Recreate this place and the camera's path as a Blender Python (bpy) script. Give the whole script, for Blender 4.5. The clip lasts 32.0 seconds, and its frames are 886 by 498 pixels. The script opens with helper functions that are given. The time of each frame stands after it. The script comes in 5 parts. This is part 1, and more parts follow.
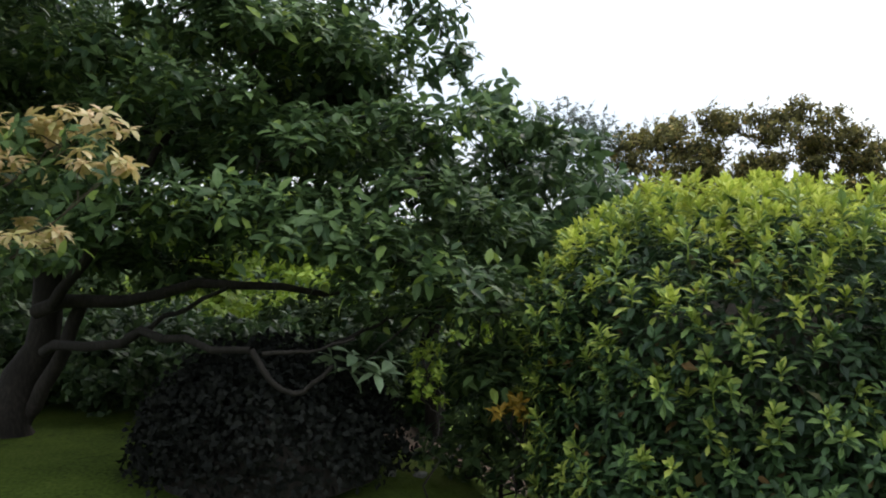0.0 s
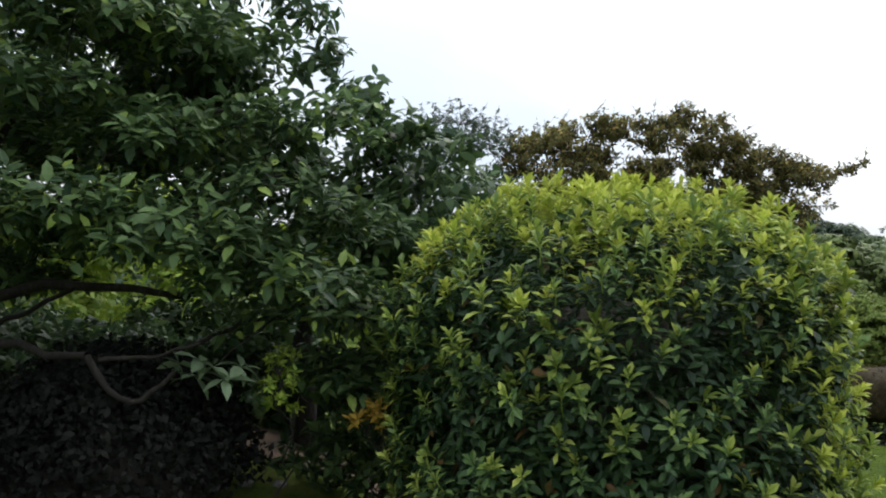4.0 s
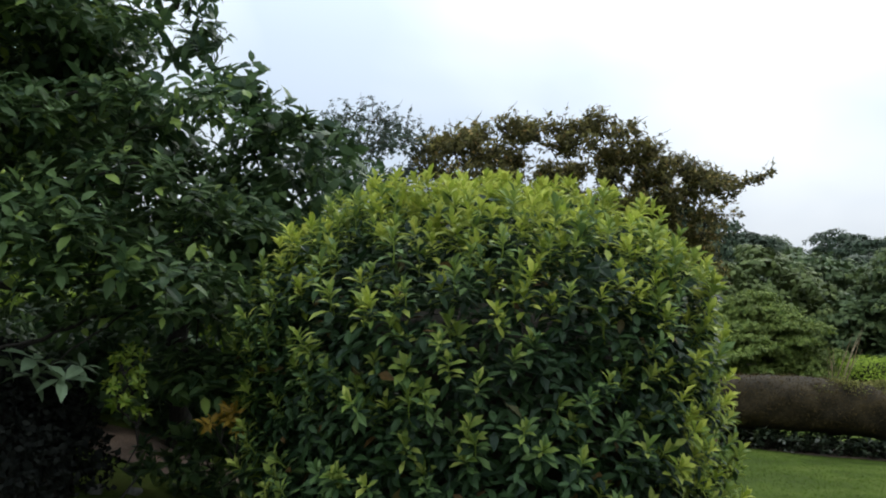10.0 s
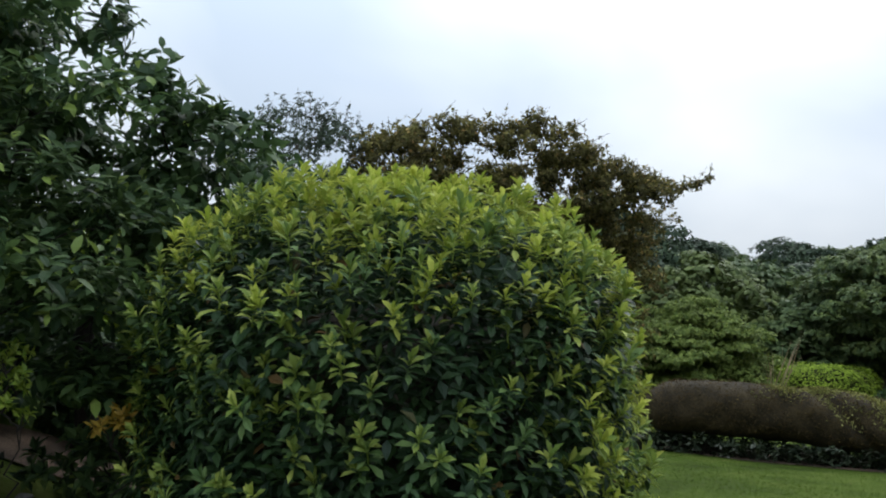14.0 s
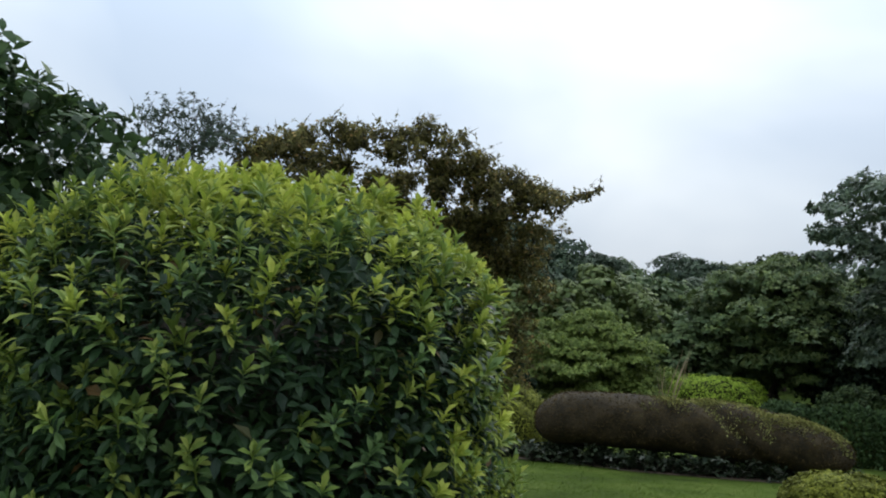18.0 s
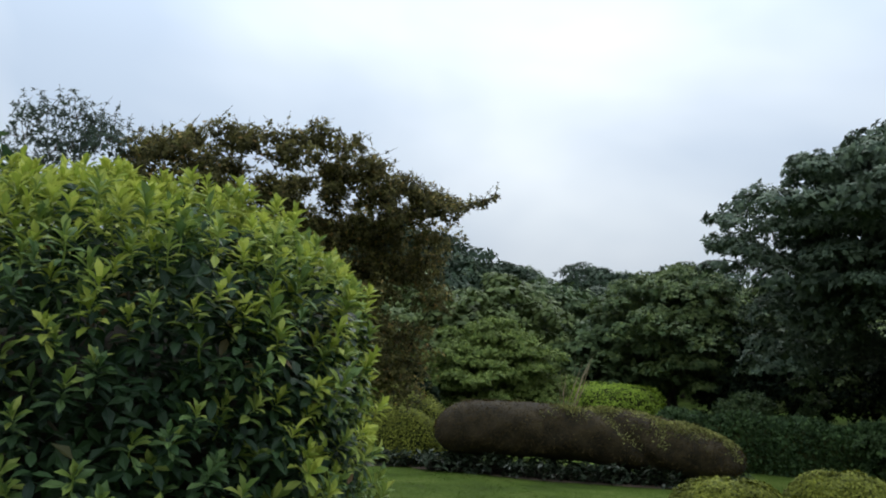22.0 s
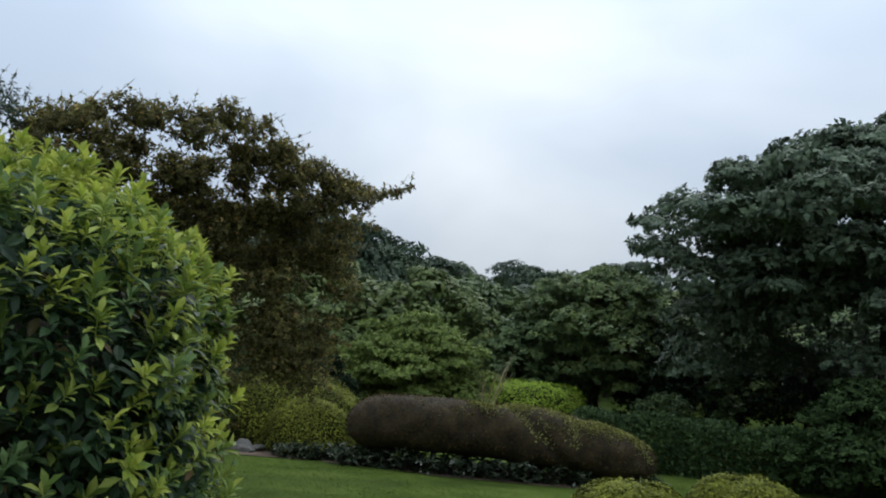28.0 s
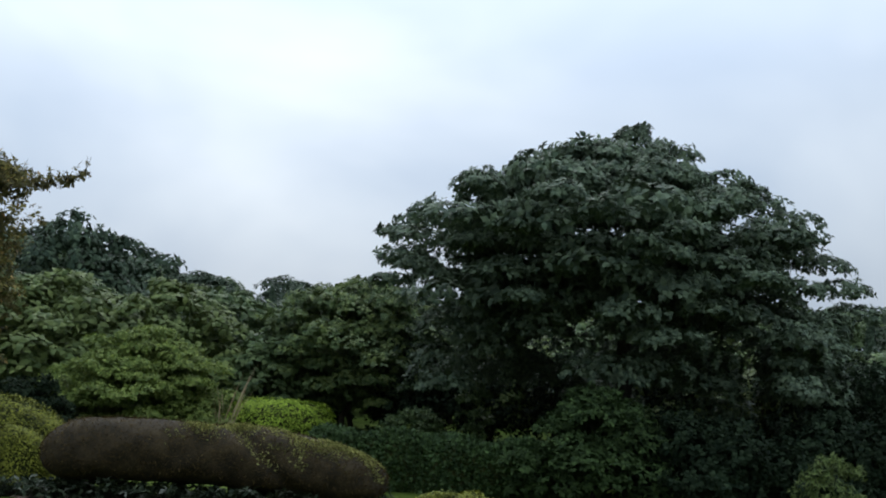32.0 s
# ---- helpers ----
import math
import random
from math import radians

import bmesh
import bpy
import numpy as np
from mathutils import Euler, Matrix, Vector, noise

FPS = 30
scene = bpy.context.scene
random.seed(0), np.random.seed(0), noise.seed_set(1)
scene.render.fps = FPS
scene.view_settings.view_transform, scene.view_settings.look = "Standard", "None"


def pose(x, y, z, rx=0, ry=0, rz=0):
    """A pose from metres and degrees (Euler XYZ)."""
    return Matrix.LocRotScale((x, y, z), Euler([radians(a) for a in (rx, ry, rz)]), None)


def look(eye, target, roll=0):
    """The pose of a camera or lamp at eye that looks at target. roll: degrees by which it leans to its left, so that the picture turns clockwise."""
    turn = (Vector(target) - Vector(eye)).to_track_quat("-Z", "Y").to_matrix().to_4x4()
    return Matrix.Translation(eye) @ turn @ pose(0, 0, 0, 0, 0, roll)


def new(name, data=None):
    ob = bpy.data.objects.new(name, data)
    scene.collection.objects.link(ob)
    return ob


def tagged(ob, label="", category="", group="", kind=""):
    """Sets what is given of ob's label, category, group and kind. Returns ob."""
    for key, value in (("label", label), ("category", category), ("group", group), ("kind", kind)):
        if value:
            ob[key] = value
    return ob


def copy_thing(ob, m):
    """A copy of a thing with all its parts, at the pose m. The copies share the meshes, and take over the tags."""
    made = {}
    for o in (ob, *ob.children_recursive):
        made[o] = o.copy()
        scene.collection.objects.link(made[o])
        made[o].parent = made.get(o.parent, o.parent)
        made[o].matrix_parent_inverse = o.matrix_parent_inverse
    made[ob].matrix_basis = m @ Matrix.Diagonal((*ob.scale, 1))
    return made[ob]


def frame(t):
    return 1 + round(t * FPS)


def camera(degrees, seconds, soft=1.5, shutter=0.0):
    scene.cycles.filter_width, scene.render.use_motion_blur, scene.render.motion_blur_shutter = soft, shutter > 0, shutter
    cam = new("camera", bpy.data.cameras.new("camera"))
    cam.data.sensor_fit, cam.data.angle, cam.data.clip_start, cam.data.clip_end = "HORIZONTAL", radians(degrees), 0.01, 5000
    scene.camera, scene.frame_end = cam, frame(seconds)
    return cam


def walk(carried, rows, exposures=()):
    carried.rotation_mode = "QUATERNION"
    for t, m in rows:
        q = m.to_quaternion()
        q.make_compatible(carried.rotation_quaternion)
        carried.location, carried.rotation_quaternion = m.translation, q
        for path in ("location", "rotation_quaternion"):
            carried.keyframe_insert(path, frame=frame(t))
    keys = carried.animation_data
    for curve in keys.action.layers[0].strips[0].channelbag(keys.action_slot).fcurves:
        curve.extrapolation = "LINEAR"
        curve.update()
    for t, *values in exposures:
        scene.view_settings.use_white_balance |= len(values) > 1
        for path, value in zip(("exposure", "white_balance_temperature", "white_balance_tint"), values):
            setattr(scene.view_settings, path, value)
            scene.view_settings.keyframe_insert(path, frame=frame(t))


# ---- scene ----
cam = camera(50.6, 32.0, soft=2.0)
PATH = [
    (0, (0.188, 0.282, 1.399), (0.139, 2.279, 1.481), -0.2),
    (0.5, (0.225, 0.301, 1.401), (0.193, 2.3, 1.481), 0.3),
    (1, (0.26, 0.325, 1.403), (0.244, 2.323, 1.488), 0.5),
    (1.5, (0.291, 0.342, 1.405), (0.31, 2.34, 1.491), 1.0),
    (2, (0.325, 0.357, 1.407), (0.367, 2.355, 1.495), 1.1),
    (2.5, (0.363, 0.372, 1.41), (0.416, 2.37, 1.498), 0.8),
    (3, (0.399, 0.397, 1.405), (0.467, 2.394, 1.492), 0.6),
    (3.5, (0.433, 0.419, 1.402), (0.54, 2.415, 1.489), 0.4),
    (5.5, (0.55, 0.471, 1.403), (0.73, 2.461, 1.488), -0.5),
    (6, (0.579, 0.488, 1.401), (0.771, 2.477, 1.487), -0.3),
    (6.5, (0.612, 0.499, 1.396), (0.816, 2.487, 1.484), -0.0),
    (7, (0.641, 0.516, 1.395), (0.858, 2.502, 1.483), 0.4),
    (7.5, (0.673, 0.54, 1.393), (0.912, 2.524, 1.483), 1.0),
    (8, (0.704, 0.558, 1.388), (0.955, 2.54, 1.481), 1.1),
    (8.5, (0.742, 0.564, 1.382), (1.001, 2.545, 1.477), 0.8),
    (9, (0.775, 0.578, 1.381), (1.038, 2.558, 1.474), 0.9),
    (9.5, (0.799, 0.605, 1.391), (1.068, 2.584, 1.487), 1.2),
    (10, (0.836, 0.618, 1.388), (1.109, 2.597, 1.483), 1.2),
    (10.5, (0.873, 0.628, 1.389), (1.15, 2.607, 1.481), 1.1),
    (11, (0.896, 0.646, 1.395), (1.177, 2.624, 1.486), 1.5),
    (11.5, (0.923, 0.666, 1.397), (1.213, 2.642, 1.487), 1.7),
    (12, (0.95, 0.678, 1.394), (1.251, 2.654, 1.485), 1.5),
    (12.5, (0.981, 0.698, 1.398), (1.292, 2.672, 1.488), 1.6),
    (13, (1.008, 0.722, 1.396), (1.343, 2.692, 1.491), 1.9),
    (13.5, (1.043, 0.736, 1.395), (1.395, 2.702, 1.491), 2.0),
    (14, (1.073, 0.757, 1.39), (1.443, 2.72, 1.491), 2.1),
    (14.5, (1.106, 0.779, 1.389), (1.501, 2.737, 1.492), 2.1),
    (16.5, (1.247, 0.861, 1.374), (1.739, 2.796, 1.494), 2.3),
    (17, (1.274, 0.898, 1.368), (1.795, 2.825, 1.493), 2.4),
    (17.5, (1.309, 0.919, 1.368), (1.853, 2.839, 1.497), 2.6),
    (18, (1.334, 0.946, 1.372), (1.897, 2.861, 1.507), 2.5),
    (18.5, (1.369, 0.959, 1.374), (1.95, 2.868, 1.51), 2.3),
    (19, (1.398, 0.977, 1.373), (1.993, 2.881, 1.513), 2.0),
    (19.5, (1.434, 0.998, 1.379), (2.051, 2.895, 1.522), 2.0),
    (20, (1.463, 1.007, 1.379), (2.106, 2.895, 1.525), 2.0),
    (20.5, (1.496, 1.026, 1.38), (2.163, 2.906, 1.53), 2.0),
    (21, (1.524, 1.057, 1.376), (2.212, 2.929, 1.53), 2.0),
    (21.5, (1.56, 1.078, 1.375), (2.274, 2.939, 1.534), 2.2),
    (22, (1.585, 1.071, 1.378), (2.325, 2.922, 1.539), 2.5),
    (22.5, (1.618, 1.089, 1.379), (2.385, 2.929, 1.544), 2.7),
    (23, (1.649, 1.097, 1.379), (2.435, 2.929, 1.546), 3.0),
    (23.5, (1.682, 1.11, 1.368), (2.479, 2.937, 1.54), 3.0),
    (24, (1.713, 1.12, 1.364), (2.519, 2.942, 1.538), 3.2),
    (24.5, (1.745, 1.124, 1.366), (2.559, 2.942, 1.544), 3.2),
    (25, (1.78, 1.152, 1.364), (2.604, 2.966, 1.544), 3.1),
    (25.5, (1.812, 1.17, 1.36), (2.644, 2.979, 1.541), 3.0),
    (27.5, (1.937, 1.207, 1.377), (2.797, 3.005, 1.538), 4.1),
    (28, (1.962, 1.199, 1.378), (2.827, 2.996, 1.535), 4.4),
    (28.5, (1.996, 1.215, 1.378), (2.875, 3.004, 1.531), 4.4),
    (29, (2.024, 1.222, 1.38), (2.918, 3.005, 1.529), 4.4),
    (29.5, (2.056, 1.233, 1.381), (2.962, 3.01, 1.526), 4.2),
    (30, (2.289, 1.347, 1.365), (3.272, 3.082, 1.518), 3.6),
    (30.5, (2.551, 1.439, 1.362), (3.622, 3.118, 1.547), 3.1),
    (31, (2.784, 1.534, 1.358), (3.937, 3.156, 1.554), 2.9),
    (31.5, (3.005, 1.57, 1.364), (4.213, 3.149, 1.586), 3.5),
    (32, (3.293, 1.697, 1.34), (4.545, 3.241, 1.567), 3.6),
]
walk(cam, [(t, look(eye, target, roll)) for t, eye, target, roll in PATH],
     [(0, 0.72, 6700, 11), (3.5, 0.59, 6680, 11), (6, 0.44, 6570, 10.5), (13, 0.2, 6370, 9.5), (19, 0.06, 6260, 9), (28, -0.06, 6210, 9), (32, -0.06, 6120, 9)])

# ---- world, sun and exposure ----
world = bpy.data.worlds.new("overcast_sky")
scene.world = world
world.use_nodes = True
wn, wl = world.node_tree.nodes, world.node_tree.links
wn.clear()


def wnode(kind, **values):
    n = wn.new(kind)
    for key, value in values.items():
        n.inputs[key].default_value = value
    return n


sky = wn.new("ShaderNodeTexSky")
sky.sky_type, sky.sun_disc = "NISHITA", False
sky.sun_elevation, sky.sun_rotation = radians(42), radians(33)
sky.air_density, sky.dust_density = 1.4, 3.0
sky_gain = wnode("ShaderNodeMix")
sky_gain.data_type, sky_gain.blend_type = "RGBA", "MULTIPLY"
sky_gain.inputs[0].default_value = 1.0
sky_gain.inputs[7].default_value = (0.09, 0.09, 0.09, 1)
wl.new(sky.outputs[0], sky_gain.inputs[6])
where = wn.new("ShaderNodeTexCoord")
stretch = wn.new("ShaderNodeMapping")
stretch.inputs["Scale"].default_value = (1.0, 1.0, 1.25)
stretch.inputs["Location"].default_value = (0.62, 0.1, 0.25)
wl.new(where.outputs["Generated"], stretch.inputs[0])
cloud = wnode("ShaderNodeTexNoise", Scale=1.9, Detail=4.0, Roughness=0.45, Distortion=0.5)
wl.new(stretch.outputs[0], cloud.inputs[0])
ramp = wn.new("ShaderNodeValToRGB")
ramp.color_ramp.elements[0].position, ramp.color_ramp.elements[0].color = 0.36, (0.56, 0.66, 0.8, 1)
ramp.color_ramp.elements[1].position, ramp.color_ramp.elements[1].color = 0.62, (0.89, 0.955, 1.02, 1)
wl.new(cloud.outputs[0], ramp.inputs[0])
split = wn.new("ShaderNodeSeparateXYZ")
wl.new(where.outputs["Generated"], split.inputs[0])
zenith = wn.new("ShaderNodeValToRGB")  # an overcast sky, brighter towards the zenith
zenith.color_ramp.elements[0].position, zenith.color_ramp.elements[0].color = 0.0, (0.74, 0.74, 0.74, 1)
zenith.color_ramp.elements[1].position, zenith.color_ramp.elements[1].color = 0.9, (2.4, 2.4, 2.4, 1)
zenith.color_ramp.elements.new(0.26).color = (1.05, 1.05, 1.05, 1)
wl.new(split.outputs[2], zenith.inputs[0])
veil = wn.new("ShaderNodeMix")
veil.data_type = "RGBA"
veil.inputs[0].default_value = 0.9
wl.new(sky_gain.outputs[2], veil.inputs[6])
wl.new(ramp.outputs[0], veil.inputs[7])
back = wn.new("ShaderNodeBackground")
wl.new(veil.outputs[2], back.inputs[0])
hidden_sun = wn.new("ShaderNodeVectorMath")  # the cloud is thinner and brighter round the hidden sun
hidden_sun.operation = "DOT_PRODUCT"
hidden_sun.inputs[1].default_value = (0.33, 0.86, 0.4)
wl.new(where.outputs["Generated"], hidden_sun.inputs[0])
halo = wn.new("ShaderNodeMapRange")
halo.inputs["From Min"].default_value, halo.inputs["From Max"].default_value = 0.72, 1.0
halo.inputs["To Min"].default_value, halo.inputs["To Max"].default_value = 0.93, 1.1
wl.new(hidden_sun.outputs["Value"], halo.inputs[0])
gain = wn.new("ShaderNodeMath")
gain.operation = "MULTIPLY"
wl.new(zenith.outputs[0], gain.inputs[0])
wl.new(halo.outputs[0], gain.inputs[1])
wl.new(gain.outputs[0], back.inputs[1])
out = wn.new("ShaderNodeOutputWorld")
wl.new(back.outputs[0], out.inputs[0])

sun_data = bpy.data.lights.new("sun", "SUN")
sun_data.energy, sun_data.angle, sun_data.color = 1.2, radians(25), (1.0, 0.97, 0.92)
sun = new("sun", sun_data)
sun.matrix_world = look((21.8, 33.6, 36.0), (0, 0, 0))

# ---- materials ----


def material(name):
    m = bpy.data.materials.new(name)
    m.use_nodes = True
    n, l = m.node_tree.nodes, m.node_tree.links
    return m, n, l, n["Principled BSDF"]


def ramp_node(n, stops):
    r = n.new("ShaderNodeValToRGB")
    while len(r.color_ramp.elements) < len(stops):
        r.color_ramp.elements.new(0.5)
    for e, (p, c) in zip(r.color_ramp.elements, stops):
        e.position, e.color = p, (*c, 1)
    return r


def leafy(name, dark, light, rough=0.45, glow=0.25, odd=None, odd_share=0.04, spec=0.4):
    """A leaf material: each leaf its own shade, blotched at a larger scale, thin enough to let some light through."""
    m, n, l, b = material(name)
    geo = n.new("ShaderNodeNewGeometry")
    mid = tuple((a + c) / 2 for a, c in zip(dark, light))
    stops = [(0.0, dark), (0.55, mid), (1.0 - odd_share, light)]
    if odd:
        stops.append((1.0 - odd_share * 0.6, odd))
    r = ramp_node(n, stops)
    l.new(geo.outputs["Random Per Island"], r.inputs[0])
    pos = n.new("ShaderNodeTexCoord")
    big = n.new("ShaderNodeTexNoise")
    big.inputs["Scale"].default_value, big.inputs["Detail"].default_value = 1.7, 3.0
    l.new(pos.outputs["Object"], big.inputs[0])
    span = n.new("ShaderNodeMapRange")
    span.inputs["From Min"].default_value, span.inputs["From Max"].default_value = 0.3, 0.7
    span.inputs["To Min"].default_value, span.inputs["To Max"].default_value = 0.72, 1.25
    l.new(big.outputs[0], span.inputs[0])
    fine = n.new("ShaderNodeTexNoise")
    fine.inputs["Scale"].default_value, fine.inputs["Detail"].default_value = 60.0, 2.0
    l.new(pos.outputs["Object"], fine.inputs[0])
    hue = n.new("ShaderNodeHueSaturation")
    l.new(span.outputs[0], hue.inputs["Value"])
    l.new(r.outputs[0], hue.inputs["Color"])
    l.new(hue.outputs[0], b.inputs["Base Color"])
    b.inputs["Roughness"].default_value = rough
    b.inputs["Specular IOR Level"].default_value = spec
    bump = n.new("ShaderNodeBump")
    bump.inputs["Strength"].default_value, bump.inputs["Distance"].default_value = 0.25, 0.004
    l.new(fine.outputs[0], bump.inputs["Height"])
    l.new(bump.outputs[0], b.inputs["Normal"])
    thin = n.new("ShaderNodeBsdfTranslucent")
    l.new(hue.outputs[0], thin.inputs[0])
    mix = n.new("ShaderNodeMixShader")
    mix.inputs[0].default_value = glow
    l.new(b.outputs[0], mix.inputs[1])
    l.new(thin.outputs[0], mix.inputs[2])
    l.new(mix.outputs[0], n["Material Output"].inputs[0])
    return m


def rough_stuff(name, stops, scale, rough=0.9, relief=0.02, fine_scale=None, squash=(1, 1, 1)):
    """Bark, soil, stone and turf: two scales of noise in colour and relief."""
    m, n, l, b = material(name)
    pos = n.new("ShaderNodeTexCoord")
    mp = n.new("ShaderNodeMapping")
    mp.inputs["Scale"].default_value = squash
    l.new(pos.outputs["Object"], mp.inputs[0])
    a = n.new("ShaderNodeTexNoise")
    a.inputs["Scale"].default_value, a.inputs["Detail"].default_value, a.inputs["Roughness"].default_value = scale, 6.0, 0.62
    f = n.new("ShaderNodeTexNoise")
    f.inputs["Scale"].default_value, f.inputs["Detail"].default_value = fine_scale or scale * 11, 4.0
    l.new(mp.outputs[0], a.inputs[0])
    l.new(mp.outputs[0], f.inputs[0])
    mx = n.new("ShaderNodeMix")
    mx.inputs[0].default_value = 0.42
    l.new(a.outputs[0], mx.inputs[2])
    l.new(f.outputs[0], mx.inputs[3])
    r = ramp_node(n, stops)
    l.new(mx.outputs[0], r.inputs[0])
    l.new(r.outputs[0], b.inputs["Base Color"])
    b.inputs["Roughness"].default_value = rough
    b.inputs["Specular IOR Level"].default_value = 0.25
    bump = n.new("ShaderNodeBump")
    bump.inputs["Strength"].default_value, bump.inputs["Distance"].default_value = 0.7, relief
    l.new(mx.outputs[0], bump.inputs["Height"])
    l.new(bump.outputs[0], b.inputs["Normal"])
    return m


M_YOUNG = leafy("young_leaf", (0.145, 0.22, 0.042), (0.41, 0.455, 0.105), 0.55, 0.35, None, 0.04, 0.2)
# young leaf colour raised by the light on the bush's top and +x side
M_LITYOUNG = leafy("lit_young_leaf", (0.22, 0.29, 0.035), (0.49, 0.52, 0.1), 0.6, 0.4, None, 0.04, 0.17)
M_MIDLEAF = leafy("mid_green_leaf", (0.05, 0.10, 0.028), (0.135, 0.205, 0.064), 0.5, 0.25, None, 0.04, 0.25)
# mature green, darkened further to put shade into the bush's gaps
M_DARKMATURE = leafy("shaded_mature_leaf", (0.008, 0.022, 0.009), (0.035, 0.07, 0.022), 0.5, 0.12, (0.10, 0.06, 0.02), 0.02, 0.2)
M_DARK = leafy("dark_glossy_leaf", (0.024, 0.05, 0.023), (0.112, 0.175, 0.06), 0.5, 0.3, (0.2, 0.27, 0.06), 0.06, 0.14)
M_SILH = leafy("small_dark_leaf", (0.022, 0.048, 0.02), (0.08, 0.13, 0.045), 0.55, 0.3, None, 0.04, 0.22)
M_PALEGREEN = leafy("pale_grey_green_leaf", (0.10, 0.15, 0.08), (0.2, 0.27, 0.15), 0.5, 0.3)
M_PALE = leafy("pale_young_leaf", (0.42, 0.38, 0.14), (0.62, 0.44, 0.24), 0.5, 0.35)
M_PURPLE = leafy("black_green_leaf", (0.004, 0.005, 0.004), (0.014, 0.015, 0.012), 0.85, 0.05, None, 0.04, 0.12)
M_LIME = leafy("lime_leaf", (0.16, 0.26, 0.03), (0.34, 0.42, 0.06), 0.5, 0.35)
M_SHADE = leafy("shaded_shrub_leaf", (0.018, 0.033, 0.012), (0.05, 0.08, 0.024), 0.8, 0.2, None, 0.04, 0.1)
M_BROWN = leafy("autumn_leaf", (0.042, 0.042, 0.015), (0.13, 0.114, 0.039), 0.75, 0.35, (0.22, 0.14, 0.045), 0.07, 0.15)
# olive autumn leaf, raised to put in the lit leaves of the crown
M_LITOLIVE = leafy("lit_olive_leaf", (0.076, 0.08, 0.022), (0.235, 0.2, 0.06), 0.75, 0.35, (0.38, 0.27, 0.1), 0.09, 0.15)
M_FINE = leafy("grey_green_leaf", (0.022, 0.038, 0.022), (0.056, 0.08, 0.046), 0.5, 0.3)
M_MOUND = leafy("clipped_azalea_leaf", (0.075, 0.088, 0.0105), (0.22, 0.23, 0.03), 0.75, 0.06, None, 0.04, 0.12)
M_MOUNDL = leafy("bright_clipped_leaf", (0.13, 0.20, 0.018), (0.32, 0.42, 0.05), 0.75, 0.1, None, 0.04, 0.12)
M_SPROUT = leafy("straw_green_sprout", (0.15, 0.155, 0.045), (0.32, 0.31, 0.11), 0.8, 0.2, None, 0.04, 0.1)
M_MOSSTIP = leafy("olive_sprout", (0.125, 0.135, 0.036), (0.27, 0.26, 0.085), 0.9, 0.15, None, 0.04, 0.05)
# leaf colour darkened to give the black shade under the great tree
M_DARKENED = leafy("shade_darkened_leaf", (0.007, 0.014, 0.007), (0.022, 0.034, 0.016), 0.85, 0.1, None, 0.04, 0.08)
M_DRY = leafy("dry_twig_tip", (0.034, 0.0225, 0.0085), (0.088, 0.061, 0.023), 0.98, 0.03, (0.16, 0.115, 0.045), 0.03, 0.05)
M_HEDGE = leafy("hedge_leaf", (0.018, 0.036, 0.012), (0.055, 0.092, 0.027), 0.7, 0.12, None, 0.04, 0.15)
M_MAPLE = leafy("layered_green_leaf", (0.072, 0.112, 0.023), (0.2, 0.25, 0.057), 0.7, 0.3, None, 0.04, 0.18)
M_CAMPH = leafy("blue_green_leaf", (0.034, 0.056, 0.034), (0.112, 0.148, 0.084), 0.65, 0.08, None, 0.04, 0.2)
M_WOODA = leafy("woodland_leaf", (0.038, 0.067, 0.024), (0.108, 0.148, 0.054), 0.65, 0.15, None, 0.04, 0.18)
M_WOODB = leafy("woodland_dark_leaf", (0.022, 0.042, 0.023), (0.064, 0.094, 0.05), 0.65, 0.12, None, 0.04, 0.18)
M_WOODC = leafy("woodland_light_leaf", (0.054, 0.083, 0.022), (0.145, 0.182, 0.055), 0.65, 0.15, None, 0.04, 0.18)
M_FERN = leafy("ground_cover_leaf", (0.016, 0.026, 0.014), (0.062, 0.08, 0.044), 0.7, 0.15, (0.2, 0.21, 0.17), 0.12, 0.15)
M_GOLD = leafy("golden_leaf", (0.26, 0.16, 0.015), (0.46, 0.3, 0.04), 0.6, 0.3)
M_REED = leafy("dry_reed", (0.20, 0.15, 0.08), (0.34, 0.27, 0.16), 0.7, 0.2)
M_GRASS = leafy("grass_blade", (0.035, 0.064, 0.007), (0.067, 0.106, 0.013), 0.95, 0.2, (0.13, 0.12, 0.05), 0.05, 0.0)
M_BARK = rough_stuff("grey_bark", [(0.3, (0.03, 0.024, 0.018)), (0.5, (0.075, 0.06, 0.045)), (0.7, (0.15, 0.125, 0.1))], 5.0, 0.9, 0.02, None, (1, 1, 0.3))
M_DARKBARK = rough_stuff("dark_bark", [(0.3, (0.008, 0.007, 0.006)), (0.5, (0.018, 0.015, 0.012)), (0.7, (0.04, 0.034, 0.028))], 5.0, 0.95, 0.02, None, (1, 1, 0.3))
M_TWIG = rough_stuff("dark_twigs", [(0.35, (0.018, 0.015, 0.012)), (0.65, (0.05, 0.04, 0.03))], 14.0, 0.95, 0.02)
M_MOSSY = rough_stuff("clipped_green_body", [(0.36, (0.012, 0.016, 0.004)), (0.5, (0.03, 0.036, 0.008)), (0.66, (0.06, 0.066, 0.014))], 9.0, 0.95, 0.03)
M_DRYCORE = rough_stuff("dry_clipped_twigs", [(0.36, (0.009, 0.007, 0.0035)), (0.5, (0.026, 0.019, 0.009)), (0.66, (0.065, 0.048, 0.022))], 4.0, 0.95, 0.03, 70.0)
M_LAWN = rough_stuff("turf", [(0.38, (0.024, 0.038, 0.008)), (0.46, (0.042, 0.063, 0.012)), (0.54, (0.062, 0.092, 0.015)), (0.62, (0.088, 0.106, 0.026))], 0.8, 0.95, 0.03, 45.0)
